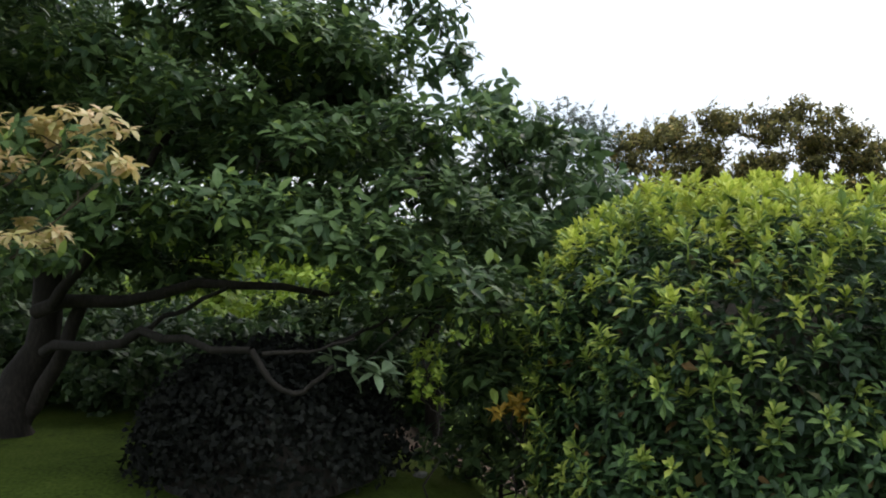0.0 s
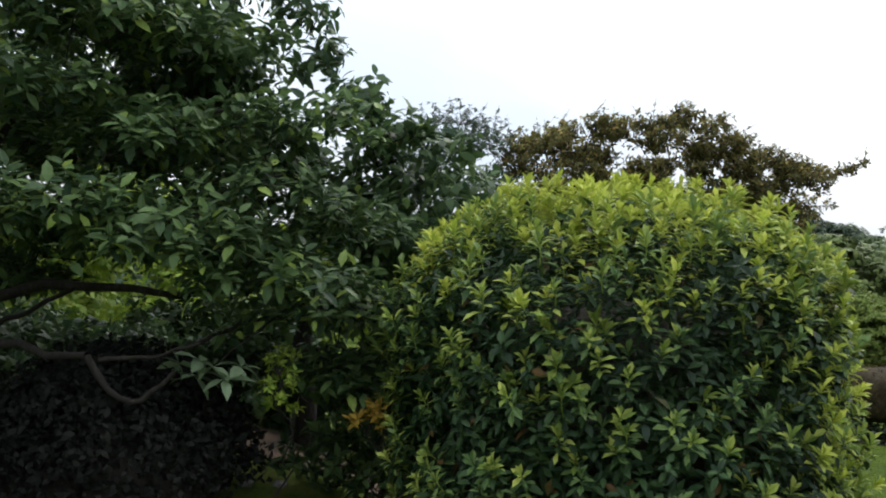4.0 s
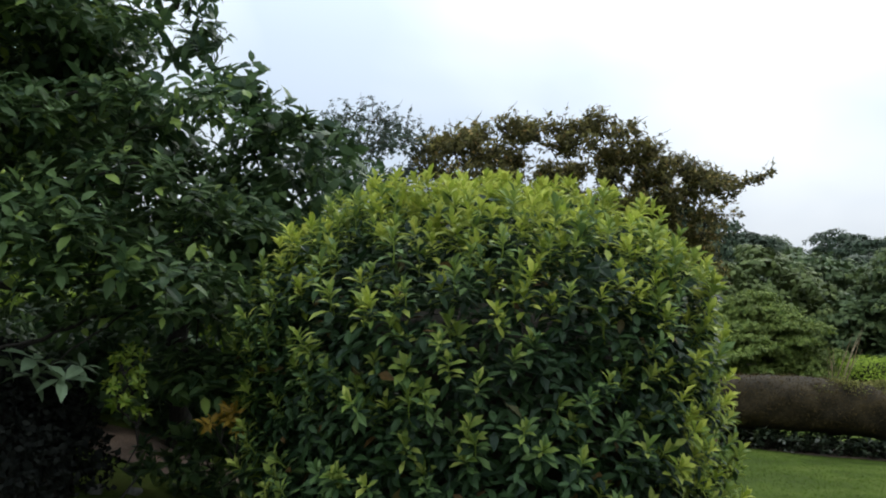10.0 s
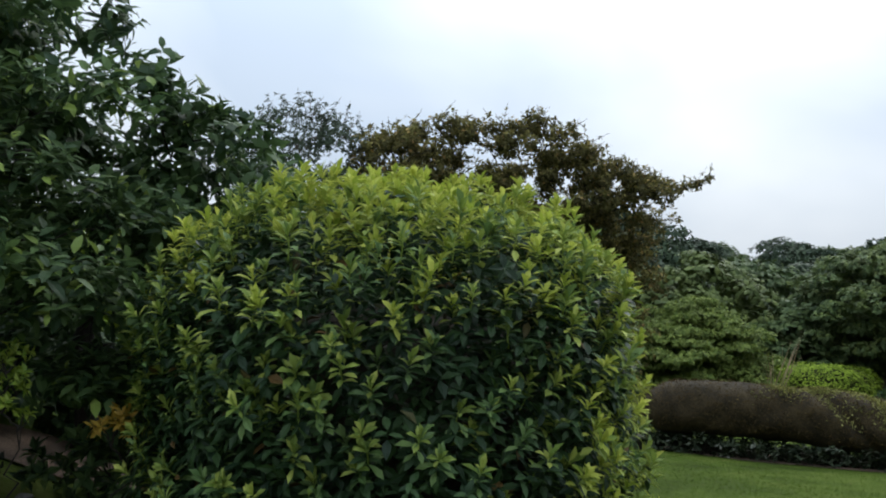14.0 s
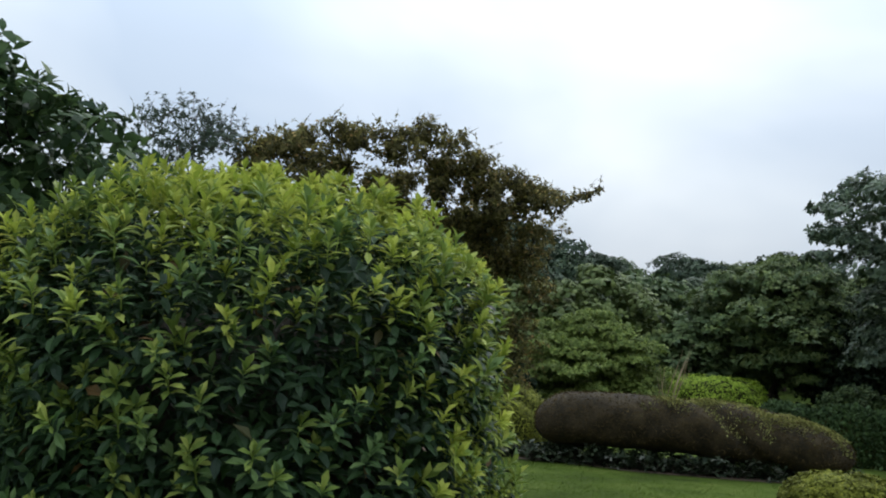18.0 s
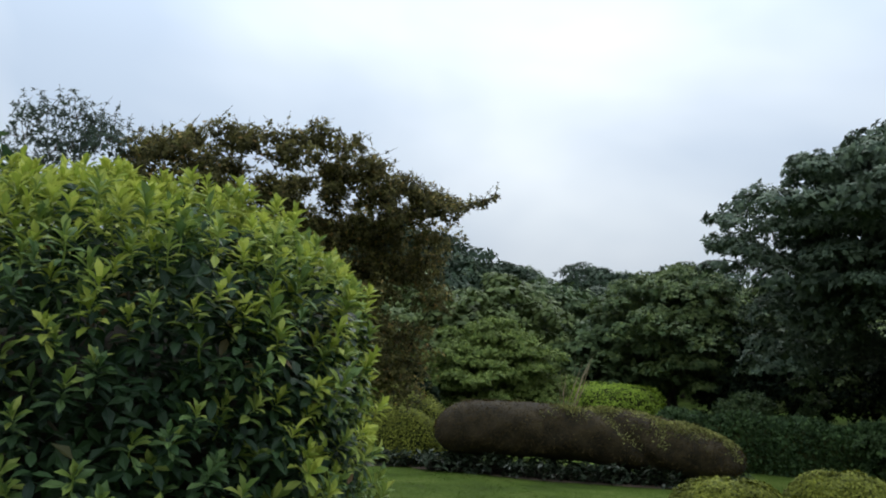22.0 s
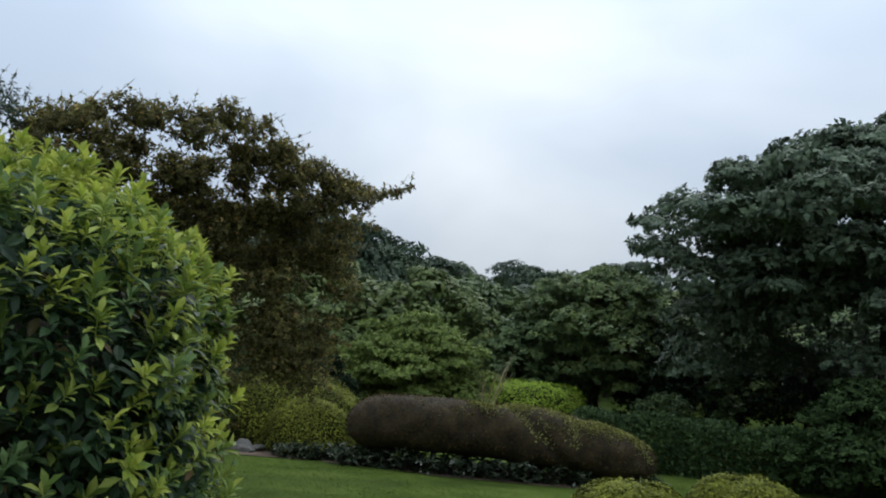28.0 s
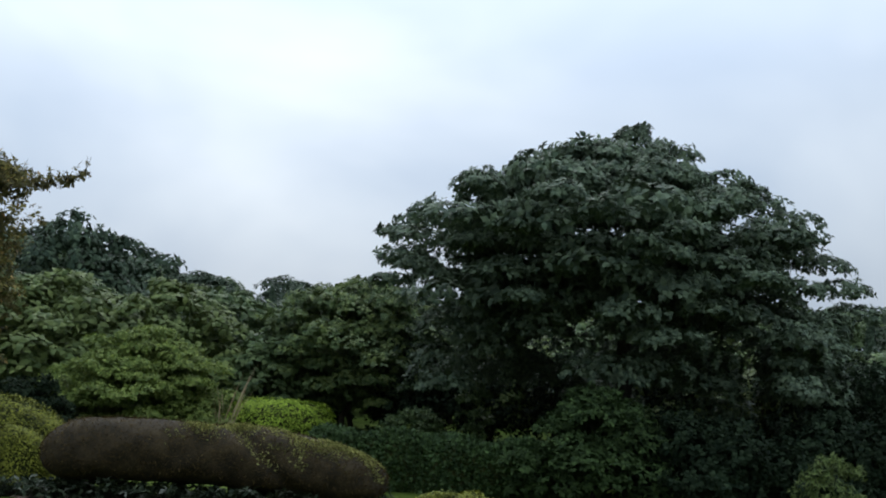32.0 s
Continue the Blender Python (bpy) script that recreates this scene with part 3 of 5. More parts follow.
def clipped_bush():
    rng = np.random.default_rng(21)
    b0 = gz(*BUSH)
    top = thing("clipped_bush", "round clipped evergreen bush with pale yellow-green new shoots on the lawn", "bush", at=(*BUSH, b0))
    o = np.array([*BUSH, b0])
    paths = [(bent(rng, (0, 0, -0.1), (0, 0, 0.5), 5, 0, 0.03), np.linspace(0.09, 0.07, 5))]
    V, Q = tubes(paths, 8)
    mesh_object("trunk", V, Q, M_BARK, top, smooth=True)
    for i in range(16):
        a = i * 2.4
        e = bush_point(np.array(a), np.array(0.25 + 0.7 * ((i * 7) % 16) / 16)) - o
        V, Q = tubes([(bent(rng, (0, 0, 0.35), e * 0.9, 7, 0.03, 0.04), np.linspace(0.03, 0.006, 7))], 5)
        mesh_object("branch", V, Q, M_BARK, top, smooth=True)
    # spread nodes evenly over the outside: rings by height plus the dome
    n = 3100
    i = np.arange(n) + 0.5
    az = (i * 2.39996) % (2 * math.pi) + rng.normal(0, 0.03, n)
    g = i / n
    h = np.where(g < 0.64, g / 0.64 * 0.7, 0.7 + 0.3 * (1 - (1 - np.clip((g - 0.64) / 0.36, 0, 1)) ** 1.7))
    h = np.clip(h + rng.normal(0, 0.012, n), 0.0, 0.999)
    P = bush_point(az, h)
    up = smooth01((h - 0.5) / 0.5)[:, None]
    out = np.stack([np.cos(az), np.sin(az), np.zeros(n)], 1) * (1 - 0.85 * up) + np.array([0, 0, 1.0]) * (0.35 + up)
    out = unit(out)
    sink = rng.uniform(-0.06, 0.19, n) * (1 - 0.35 * smooth01((h - 0.7) / 0.2)) + 0.05 * np.sin(az * 11 + h * 17) * np.sin(h * 23 + az * 5)
    P = P - unit(P - np.array([*BUSH, 0.9])) * sink[:, None]
    axes = out + np.array([0, 0, 0.95]) + rng.normal(0, 0.2, (n, 3))
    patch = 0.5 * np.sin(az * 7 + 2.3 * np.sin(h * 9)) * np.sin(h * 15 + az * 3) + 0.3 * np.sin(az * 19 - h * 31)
    # more new growth towards the top; light from +x painted as extra pale shoots
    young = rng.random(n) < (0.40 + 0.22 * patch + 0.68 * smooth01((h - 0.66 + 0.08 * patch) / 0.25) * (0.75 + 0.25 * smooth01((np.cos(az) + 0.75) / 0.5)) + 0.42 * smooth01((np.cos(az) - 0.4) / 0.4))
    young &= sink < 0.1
    # inner shade leaves, their mature green darkened to deepen the pockets
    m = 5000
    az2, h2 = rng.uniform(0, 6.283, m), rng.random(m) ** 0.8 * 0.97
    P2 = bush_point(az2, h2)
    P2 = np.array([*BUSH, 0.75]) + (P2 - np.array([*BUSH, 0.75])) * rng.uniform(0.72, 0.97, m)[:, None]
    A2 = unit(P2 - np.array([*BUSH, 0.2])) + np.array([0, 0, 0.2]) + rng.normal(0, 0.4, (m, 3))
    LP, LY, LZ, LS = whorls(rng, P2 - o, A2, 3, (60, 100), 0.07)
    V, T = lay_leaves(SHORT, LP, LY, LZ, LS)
    tagged(mesh_object("inner_foliage", V, T, M_DARKMATURE, top), kind="stuff")
    # solid dark shell that stands for the shade among the inner twigs
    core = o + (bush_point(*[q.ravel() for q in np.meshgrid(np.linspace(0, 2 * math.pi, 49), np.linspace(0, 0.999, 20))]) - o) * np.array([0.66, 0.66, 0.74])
    idx = np.arange(20 * 49).reshape(20, 49)
    F = np.stack([idx[:-1, :-1], idx[:-1, 1:], idx[1:, 1:], idx[1:, :-1]], -1).reshape(-1, 4)
    mesh_object("shade_core", core - o, F, M_TWIG, top, "solid dark shell for the shaded twigs inside the bush")
    # dark old leaves behind the shoots, darkened further for the gaps there
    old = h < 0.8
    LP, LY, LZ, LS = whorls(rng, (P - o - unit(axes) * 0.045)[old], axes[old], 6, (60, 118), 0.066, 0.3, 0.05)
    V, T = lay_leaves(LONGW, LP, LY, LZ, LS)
    tagged(mesh_object("older_foliage", V, T, M_DARKMATURE, top, "mature bush leaves, darkened for the gaps between shoots"), kind="stuff")
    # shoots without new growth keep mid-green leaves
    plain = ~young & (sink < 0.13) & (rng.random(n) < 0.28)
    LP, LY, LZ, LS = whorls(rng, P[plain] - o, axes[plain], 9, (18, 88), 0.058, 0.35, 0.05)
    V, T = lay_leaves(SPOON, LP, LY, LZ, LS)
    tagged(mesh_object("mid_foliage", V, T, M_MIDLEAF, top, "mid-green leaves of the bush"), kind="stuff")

    def shoot_leaves(r2, at, way, spread):
        """An upright shoot: broad mid-green leaves below, pale young ones round the tip."""
        n2 = len(at)
        low = whorls(r2, at - unit(way) * 0.022, way, 6, (52, 96), 0.064, spread, 0.05)
        tip = whorls(r2, at, way, 8, (10, 62), 0.06, spread, 0.022)
        V1, T1 = lay_leaves(SPOON, *low)
        V2, T2 = lay_leaves(SPOON, *tip)
        kind = np.concatenate([np.repeat(np.repeat((r2.random(n2) < 0.75).astype(int), 7), len(SPOON[1])), np.zeros(len(T2), int)])
        return np.concatenate([V1, V2]), np.concatenate([T1, T2 + len(V1)]), kind

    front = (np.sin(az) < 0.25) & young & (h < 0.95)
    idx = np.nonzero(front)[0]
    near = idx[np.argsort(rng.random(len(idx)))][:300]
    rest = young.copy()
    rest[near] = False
    # the top and the lit +x rim take the brighter leaf colour
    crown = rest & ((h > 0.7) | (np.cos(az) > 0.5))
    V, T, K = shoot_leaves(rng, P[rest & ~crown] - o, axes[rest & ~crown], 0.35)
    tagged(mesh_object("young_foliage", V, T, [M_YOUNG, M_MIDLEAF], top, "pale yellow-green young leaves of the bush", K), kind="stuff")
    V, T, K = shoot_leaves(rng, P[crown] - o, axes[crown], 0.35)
    tagged(mesh_object("lit_foliage", V, T, [M_LITYOUNG, M_YOUNG], top, "young leaves in a lit yellow-green over the bush's top and side", K), kind="stuff")
    meshes = []
    for j in range(8):
        r2 = np.random.default_rng(100 + j)
        V, T, K = shoot_leaves(r2, np.zeros((1, 3)), np.array([[0, 0, 1.0]]), 0.3)
        V2, Q2 = tubes([(np.array([[0, 0, -0.08], [0.004, 0, -0.04], [0, 0, 0.0]]), (0.003, 0.003, 0.002))], 4)
        me = bpy.data.meshes.new("shoot")
        me.from_pydata(np.concatenate([V, V2]), [], [tuple(t) for t in T] + [tuple(x + len(V) for x in q) for q in Q2])
        me.materials.append(M_YOUNG)
        me.materials.append(M_MIDLEAF)
        me.polygons.foreach_set("material_index", np.concatenate([K, np.ones(len(Q2), int)]).astype(np.int32))
        meshes.append(me)
    for j, q in enumerate(near):
        s = new("shoot", meshes[j % 8])
        s.parent = top
        s.matrix_basis = Matrix.Translation(P[q] - o) @ Vector(axes[q]).to_track_quat("Z", "Y").to_matrix().to_4x4() @ Matrix.Rotation(j * 1.3, 4, "Z") @ Matrix.Diagonal((*(rng.uniform(0.85, 1.35),) * 3, 1))
    return top


clipped_bush()

# ---- the dark trees over the bank ----
rng = np.random.default_rng(5)
pads = []
for i in range(30):
    x = rng.uniform(-4.8, -0.55)
    y = rng.uniform(5.3, 7.8)
    z = rng.uniform(1.9, min(4.6, 3.5 - 0.8 * (x + 0.4)))
    pads.append(((x, y, z), (0.72, 0.66, 0.24)))
for i in range(10):
    pads.append(((rng.uniform(-5.2, -2.6), rng.uniform(6.0, 8.0), rng.uniform(2.4, 3.8)), (0.8, 0.7, 0.26)))
for i in range(22):  # the crown goes on unseen overhead, added to shade the lawn
    pads.append(((rng.uniform(-6.5, -2.6), rng.uniform(3.4, 6.2), rng.uniform(3.4, 5.2)), (0.95, 0.95, 0.4)))
# more of these unseen boughs, nearer, to darken the lawn
for i in range(14):
    pads.append(((rng.uniform(-5.8, -2.2), rng.uniform(2.2, 5.0), rng.uniform(3.3, 4.6)), (0.95, 0.95, 0.35)))
for i in range(16):  # an inner layer that fills the heart of the crown
    pads.append(((rng.uniform(-4.0, -0.7), rng.uniform(6.6, 8.2), rng.uniform(2.2, 3.1)), (0.75, 0.5, 0.3)))
# another unseen layer overhead, added for deeper shade
for i in range(18):
    pads.append(((rng.uniform(-6.0, -2.2), rng.uniform(2.4, 5.5), rng.uniform(4.1, 5.0)), (1.0, 1.0, 0.3)))
for i in range(30):  # unseen high boughs, added to shade the lower ones
    pads.append(((rng.uniform(-5.6, -2.5), rng.uniform(3.6, 7.2), rng.uniform(4.4, 5.8)), (0.95, 0.95, 0.3)))
for i in range(7):  # sparse clumps against the light behind
    pads.append(((-2.7 + 0.32 * i, 6.4 + rng.uniform(-0.3, 0.3), rng.uniform(1.45, 1.9)), (0.34, 0.34, 0.17)))
for c in ((-0.55, 5.1, 1.68), (-0.05, 5.2, 1.5), (-1.1, 5.1, 1.85), (-1.7, 5.2, 1.75), (0.2, 5.5, 1.3), (-0.2, 5.5, 1.95), (-2.2, 5.3, 1.95), (0.3, 5.9, 1.75), (-0.75, 5.5, 2.25), (-1.4, 5.3, 2.45), (0.0, 5.7, 2.35), (-2.0, 5.5, 2.7), (-1.0, 5.7, 2.9), (-0.5, 6.0, 2.85), (-2.9, 5.6, 2.4), (-1.6, 5.9, 3.4), (-1.2, 6.3, 3.5), (0.3, 5.6, 0.98)):
    pads.append((c, (0.55, 0.5, 0.19) if c[2] > 1.2 else (0.34, 0.28, 0.14)))
tree("broadleaf_tree", "broadleaf evergreen tree with glossy dark green drooping leaves", "tree", (-2.85, 6.5, gz(-2.85, 6.5)), (0.3, 0.0, 1.5), 0.15, pads, M_DARK, LONGW, 0.088, 84, 8, M_DARKBARK,
     tilt=(50, 108), low=-0.35, deep=0.35, up=0.72, seed=8, twigs=6, limb_r=0.3, sprays=290, near_y=5.75, lift=0.1)

pads = []
for i in range(19):
    x = -1.6 + 2.3 * rng.random()
    z = 1.6 + rng.random() * (2.0 - 0.95 * (x + 1.3))
    pads.append(((x, 7.0 + rng.uniform(-0.6, 0.8), z), (0.42, 0.42, 0.28)))
for c in ((0.36, 6.45, 2.62), (0.84, 6.3, 2.32), (0.4, 6.8, 2.05), (0.15, 6.7, 2.2), (0.6, 6.7, 2.1), (-0.1, 6.6, 2.2), (0.9, 7.0, 2.2), (0.55, 7.1, 2.5), (1.0, 6.5, 1.98), (0.1, 6.5, 2.9), (-0.06, 6.5, 3.22), (-0.3, 6.5, 3.45), (-0.62, 6.7, 3.3), (-0.3, 6.6, 2.45), (0.58, 6.4, 2.42), (0.65, 6.5, 1.75), (0.3, 6.2, 1.4), (0.5, 6.3, 1.0), (0.1, 6.0, 0.9), (0.45, 6.6, 2.3), (0.95, 6.6, 1.6)):
    pads.append((c, (0.27, 0.3, 0.2) if c[2] > 2.2 else (0.36, 0.4, 0.26)))
# lit leaves on the clumps' upper sides come from the brighter second colour
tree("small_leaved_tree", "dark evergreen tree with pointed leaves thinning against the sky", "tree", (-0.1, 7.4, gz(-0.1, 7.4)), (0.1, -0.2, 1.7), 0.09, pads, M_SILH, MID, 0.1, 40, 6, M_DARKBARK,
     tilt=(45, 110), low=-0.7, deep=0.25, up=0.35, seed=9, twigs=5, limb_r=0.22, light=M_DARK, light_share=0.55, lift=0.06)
# a mostly hidden tree, added to block the sky showing through the crown
rng = np.random.default_rng(7)
pads = dome_pads(rng, (-5.5, 13.2, 2.6), (4.1, 1.5, 4.2), 52, 1.1, 0.6, -0.3)
tree("backing_tree", "dense backing tree added to close gaps behind the broadleaf tree", "tree", (-5.4, 13.6, gz(-5.4, 13.6)), (0, 0, 2.2), 0.16, pads, M_SILH, SHORT, 0.13, 70, 6, M_BARK, low=-0.7, deep=0.3, up=0.4, seed=10, twigs=1)


def tube_part(parent, p0, p1, r0, r1, seed, sag=0.0, name="limb", jitter=0.014):
    rr = np.random.default_rng(seed)
    V, Q = tubes([(bent(rr, p0, p1, 9, sag, jitter), np.linspace(r0, r1, 9))], 7)
    return mesh_object(name, V, Q, M_DARKBARK, parent, smooth=True)


big = bpy.data.objects["broadleaf_tree"]
bl = Vector(big.location)
for n, (a, b, r0, r1, sag) in enumerate((((-2.6, 6.3, 1.25), (-0.35, 5.6, 1.4), 0.05, 0.014, 0.02), ((-2.5, 6.2, 1.0), (-0.85, 4.8, 1.1), 0.035, 0.017, 0.03), ((-0.85, 4.8, 1.1), (-0.45, 4.76, 1.03), 0.017, 0.01, -0.42), ((-0.8, 4.81, 1.08), (-0.36, 4.9, 1.15), 0.012, 0.006, -0.06),
                                        ((-2.85, 6.5, 0.4), (-2.3, 6.3, 1.3), 0.06, 0.045, -0.08), ((-1.9, 6.0, 1.1), (-1.2, 5.7, 1.4), 0.02, 0.012, 0.0), ((-2.4, 6.1, 1.3), (-1.5, 5.6, 2.3), 0.04, 0.02, 0.0), ((-0.6, 5.4, 1.05), (0.0, 5.3, 1.3), 0.014, 0.006, 0.05),
                                        ((-0.83, 5.57, 2.14), (-0.52, 5.63, 2.34), 0.016, 0.0096, 0.04), ((-0.35, 5.38, 1.86), (-0.04, 5.45, 2.01), 0.014, 0.0084, 0.04), ((-1.43, 5.86, 2.46), (-1.25, 5.84, 2.61), 0.02, 0.012, 0.04), ((-0.68, 5.65, 2.26), (-0.39, 5.64, 2.39), 0.015, 0.009, 0.04))):
    tube_part(big, Vector(a) - bl, Vector(b) - bl, r0, r1, 60 + n, sag)


for n, (p, tiltx) in enumerate((((-0.33, 5.06, 1.03), 20), ((-0.27, 5.02, 0.97), 60), ((-0.42, 5.08, 0.98), -30), ((-0.2, 5.1, 1.02), 80), ((-0.5, 5.1, 1.04), 130), ((-0.38, 5.0, 1.06), -80))):
    r2 = np.random.default_rng(70 + n)
    LP, LY, LZ, LS = whorls(r2, np.zeros((1, 3)), np.array([[0, 0, 1.0]]), 6, (55, 120), 0.125)
    V, T = lay_leaves(LONGW, LP, LY, LZ, LS)
    sp = mesh_object("leaf_spray", V, T, M_PALEGREEN, big, "pale grey-green drooping leaves at a twig's end")
    sp.matrix_basis = Matrix.Translation(Vector(p) - bl) @ pose(0, 0, 0, tiltx * 0.4, 0, tiltx)
tube_part(big, Vector((0.0, 5.3, 1.3)) - bl, Vector((-0.33, 5.06, 1.03)) - bl, 0.006, 0.003, 79, 0.0, "twig")


def loose_shrub(name, label, x, y, r, h, leaf, shape, size, n, k, seed, low=-0.2, group="", light=None, light_share=0.0, lift=0.0, pads_n=14):
    """An unclipped shrub: many stems, each with its clump of leaves."""
    rr = np.random.default_rng(seed)
    z0 = gz(x, y)
    pd = dome_pads(rr, (x, y, z0 + lift + 0.25 * h), (r, r, h * 0.75), pads_n, r * 0.42, 0.75, low)
    return tree(name, label, "shrub", (x, y, z0), (0, 0, 0.2 * h), 0.01 + 0.03 * r, pd, leaf, shape, size, n, k, M_DARKBARK, tilt=(35, 95), low=-0.7, deep=0.3, up=0.45, seed=seed, twigs=3, group=group, light=light, light_share=light_share)


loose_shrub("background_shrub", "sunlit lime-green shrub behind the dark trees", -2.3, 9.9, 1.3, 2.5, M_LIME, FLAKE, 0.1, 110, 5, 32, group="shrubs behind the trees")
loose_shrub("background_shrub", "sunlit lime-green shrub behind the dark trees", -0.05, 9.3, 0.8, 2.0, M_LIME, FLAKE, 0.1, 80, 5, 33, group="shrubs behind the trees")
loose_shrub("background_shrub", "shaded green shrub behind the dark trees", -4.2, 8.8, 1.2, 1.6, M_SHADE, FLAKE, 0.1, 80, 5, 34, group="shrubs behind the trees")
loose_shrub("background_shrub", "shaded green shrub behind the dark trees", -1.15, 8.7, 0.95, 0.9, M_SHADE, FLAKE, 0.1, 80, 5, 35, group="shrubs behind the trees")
loose_shrub("background_shrub", "shaded green shrub beside the clipped bush", 0.4, 6.15, 0.45, 0.85, M_DARK, SHORT, 0.085, 70, 6, 36, group="shrubs behind the trees")
loose_shrub("lime_plant", "slim plant with lime-green leaves under the dark trees", -0.02, 5.2, 0.09, 0.44, M_LIME, SHORT, 0.042, 30, 5, 379, pads_n=10, lift=0.5)
for n, (x, y, r, hh) in enumerate(((-4.3, 7.9, 0.9, 0.9), (-0.55, 7.9, 0.6, 0.8), (0.15, 8.0, 0.55, 0.7), (-3.3, 8.0, 0.8, 0.75), (-2.3, 7.8, 0.8, 0.8), (-1.4, 7.6, 0.7, 0.7), (-5.3, 7.6, 0.9, 1.0), (-4.2, 9.8, 0.9, 0.9), (-3.0, 10.2, 0.9, 0.9))):
    loose_shrub("low_shrub", "low dark green shrub in the deep shade behind the trunk", x, y, r, hh, M_SILH, FLAKE, 0.09, 80, 5, 380 + n, group="low shrubs behind the trunk")
loose_shrub("golden_plant", "small plant with golden yellow leaves under the trees", 0.42, 5.3, 0.1, 0.12, M_GOLD, LONG, 0.055, 9, 5, 37, pads_n=4, lift=0.62)

rng = np.random.default_rng(6)
pads = [((-1.42, 3.95, 2.0), (0.26, 0.25, 0.12)), ((-1.2, 3.75, 1.82), (0.16, 0.18, 0.1)), ((-1.6, 3.9, 1.55), (0.25, 0.25, 0.14)), ((-1.75, 4.0, 1.85), (0.3, 0.3, 0.16)), ((-1.9, 4.0, 1.4), (0.3, 0.3, 0.15)), ((-2.1, 3.9, 2.1), (0.35, 0.35, 0.18)), ((-2.3, 4.2, 1.7), (0.35, 0.35, 0.2))]
tree("pale_topped_shrub", "shrub with pale pinkish-yellow young leaves above dark hanging ones", "shrub", (-2.15, 4.05, gz(-2.15, 4.05)), (0.05, 0, 0.9), 0.05, pads, M_DARK, MID, 0.06, 95, 8, M_BARK, tilt=(55, 120), low=-0.8, deep=0.3,
     seed=14, twigs=4, light=M_PALE, light_share=0.85)

# ---- the autumn-tinted tree and its neighbour ----
rng = np.random.default_rng(41)
pads = []
for i in range(112):  # an arched canopy of small clumps with gaps, running out to a long tip
    x = 2.2 + 3.5 * (i + 0.5) / 112
    crest = float(np.interp(x, (2.2, 3.4, 4.4, 5.1, 5.7), (3.5, 3.74, 3.68, 3.38, 3.06)))
    r = rng.uniform(0.11, 0.27)
    pads.append(((x, 11.7 + rng.uniform(-0.6, 0.6), crest - 0.7 * r - 1.0 * rng.random() ** 0.9 * min(1.0, (6.0 - x) / 1.2)), (r, r, r * 0.7)))
for i in range(10):  # inner boughs between the gaps
    pads.append(((rng.uniform(2.6, 5.3), 12.2 + rng.uniform(-0.4, 0.4), rng.uniform(2.3, 3.1)), (0.26, 0.26, 0.18)))
for i in range(22):  # boughs that fill the crown between the canopy and the lower boughs
    pads.append(((rng.uniform(2.3, 5.1), 12.3 + rng.uniform(-0.6, 0.6), rng.uniform(2.0, 2.65)), (0.28, 0.28, 0.18)))
for i in range(58):  # the dense lower boughs
    z = 0.45 + 2.0 * rng.random() ** 0.85
    pads.append(((rng.uniform(2.7, 5.45 + 0.15 * z), 12.3 + rng.uniform(-0.7, 0.7), z), (0.4, 0.4, 0.26)))
for i in range(14):  # boughs that hang at the outer side
    pads.append(((rng.uniform(4.9, 5.85), 12.3 + rng.uniform(-0.5, 0.5), rng.uniform(0.9, 2.5)), (0.33, 0.33, 0.25)))
for c, r in (((5.55, 11.6, 2.88), 0.22), ((5.78, 11.55, 2.85), 0.18), ((5.96, 11.5, 2.82), 0.16), ((6.12, 11.47, 2.84), 0.13), ((6.26, 11.45, 2.89), 0.1), ((6.39, 11.43, 2.96), 0.07)):
    pads.append((c, (r, r, r * 0.55)))
# the olive leaves on upper sides also paint in the lit speckles
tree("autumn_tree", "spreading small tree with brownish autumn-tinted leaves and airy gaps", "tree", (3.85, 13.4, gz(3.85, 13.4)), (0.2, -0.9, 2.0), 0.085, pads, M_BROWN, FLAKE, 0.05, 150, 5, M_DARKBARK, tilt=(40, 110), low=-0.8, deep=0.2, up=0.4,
     seed=42, twigs=7, limb_r=0.3, light=M_LITOLIVE, light_share=0.65, sprigs=2)
loose_shrub("understorey_shrub", "dark rounded shrub behind the clipped mounds", 9.3, 22.8, 0.95, 1.7, M_DARKENED, FLAKE, 0.1, 110, 5, 48, group="understorey shrubs", pads_n=20)
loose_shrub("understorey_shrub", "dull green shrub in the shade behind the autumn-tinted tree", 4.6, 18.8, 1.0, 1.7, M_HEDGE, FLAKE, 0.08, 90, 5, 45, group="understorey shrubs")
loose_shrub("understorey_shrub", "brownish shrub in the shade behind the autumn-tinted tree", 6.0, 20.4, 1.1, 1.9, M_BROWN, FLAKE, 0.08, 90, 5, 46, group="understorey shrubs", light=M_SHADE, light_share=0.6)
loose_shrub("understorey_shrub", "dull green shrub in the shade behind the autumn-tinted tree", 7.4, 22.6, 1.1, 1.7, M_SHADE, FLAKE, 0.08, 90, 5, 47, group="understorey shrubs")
rng = np.random.default_rng(43)
pads = dome_pads(rng, (1.6, 12.6, 2.7), (1.05, 0.8, 1.12), 28, 0.36, 0.6, -0.4)
tree("fine_leaved_tree", "small airy tree with fine grey-green leaves", "tree", (1.6, 12.9, gz(1.6, 12.9)), (0, -0.2, 2.2), 0.06, pads, M_FINE, SHORT, 0.05, 70, 5, M_BARK, low=-0.8, deep=0.2, up=0.4, seed=44, twigs=9, sprigs=2)

# ---- clipped mounds, the long brown hedge ----


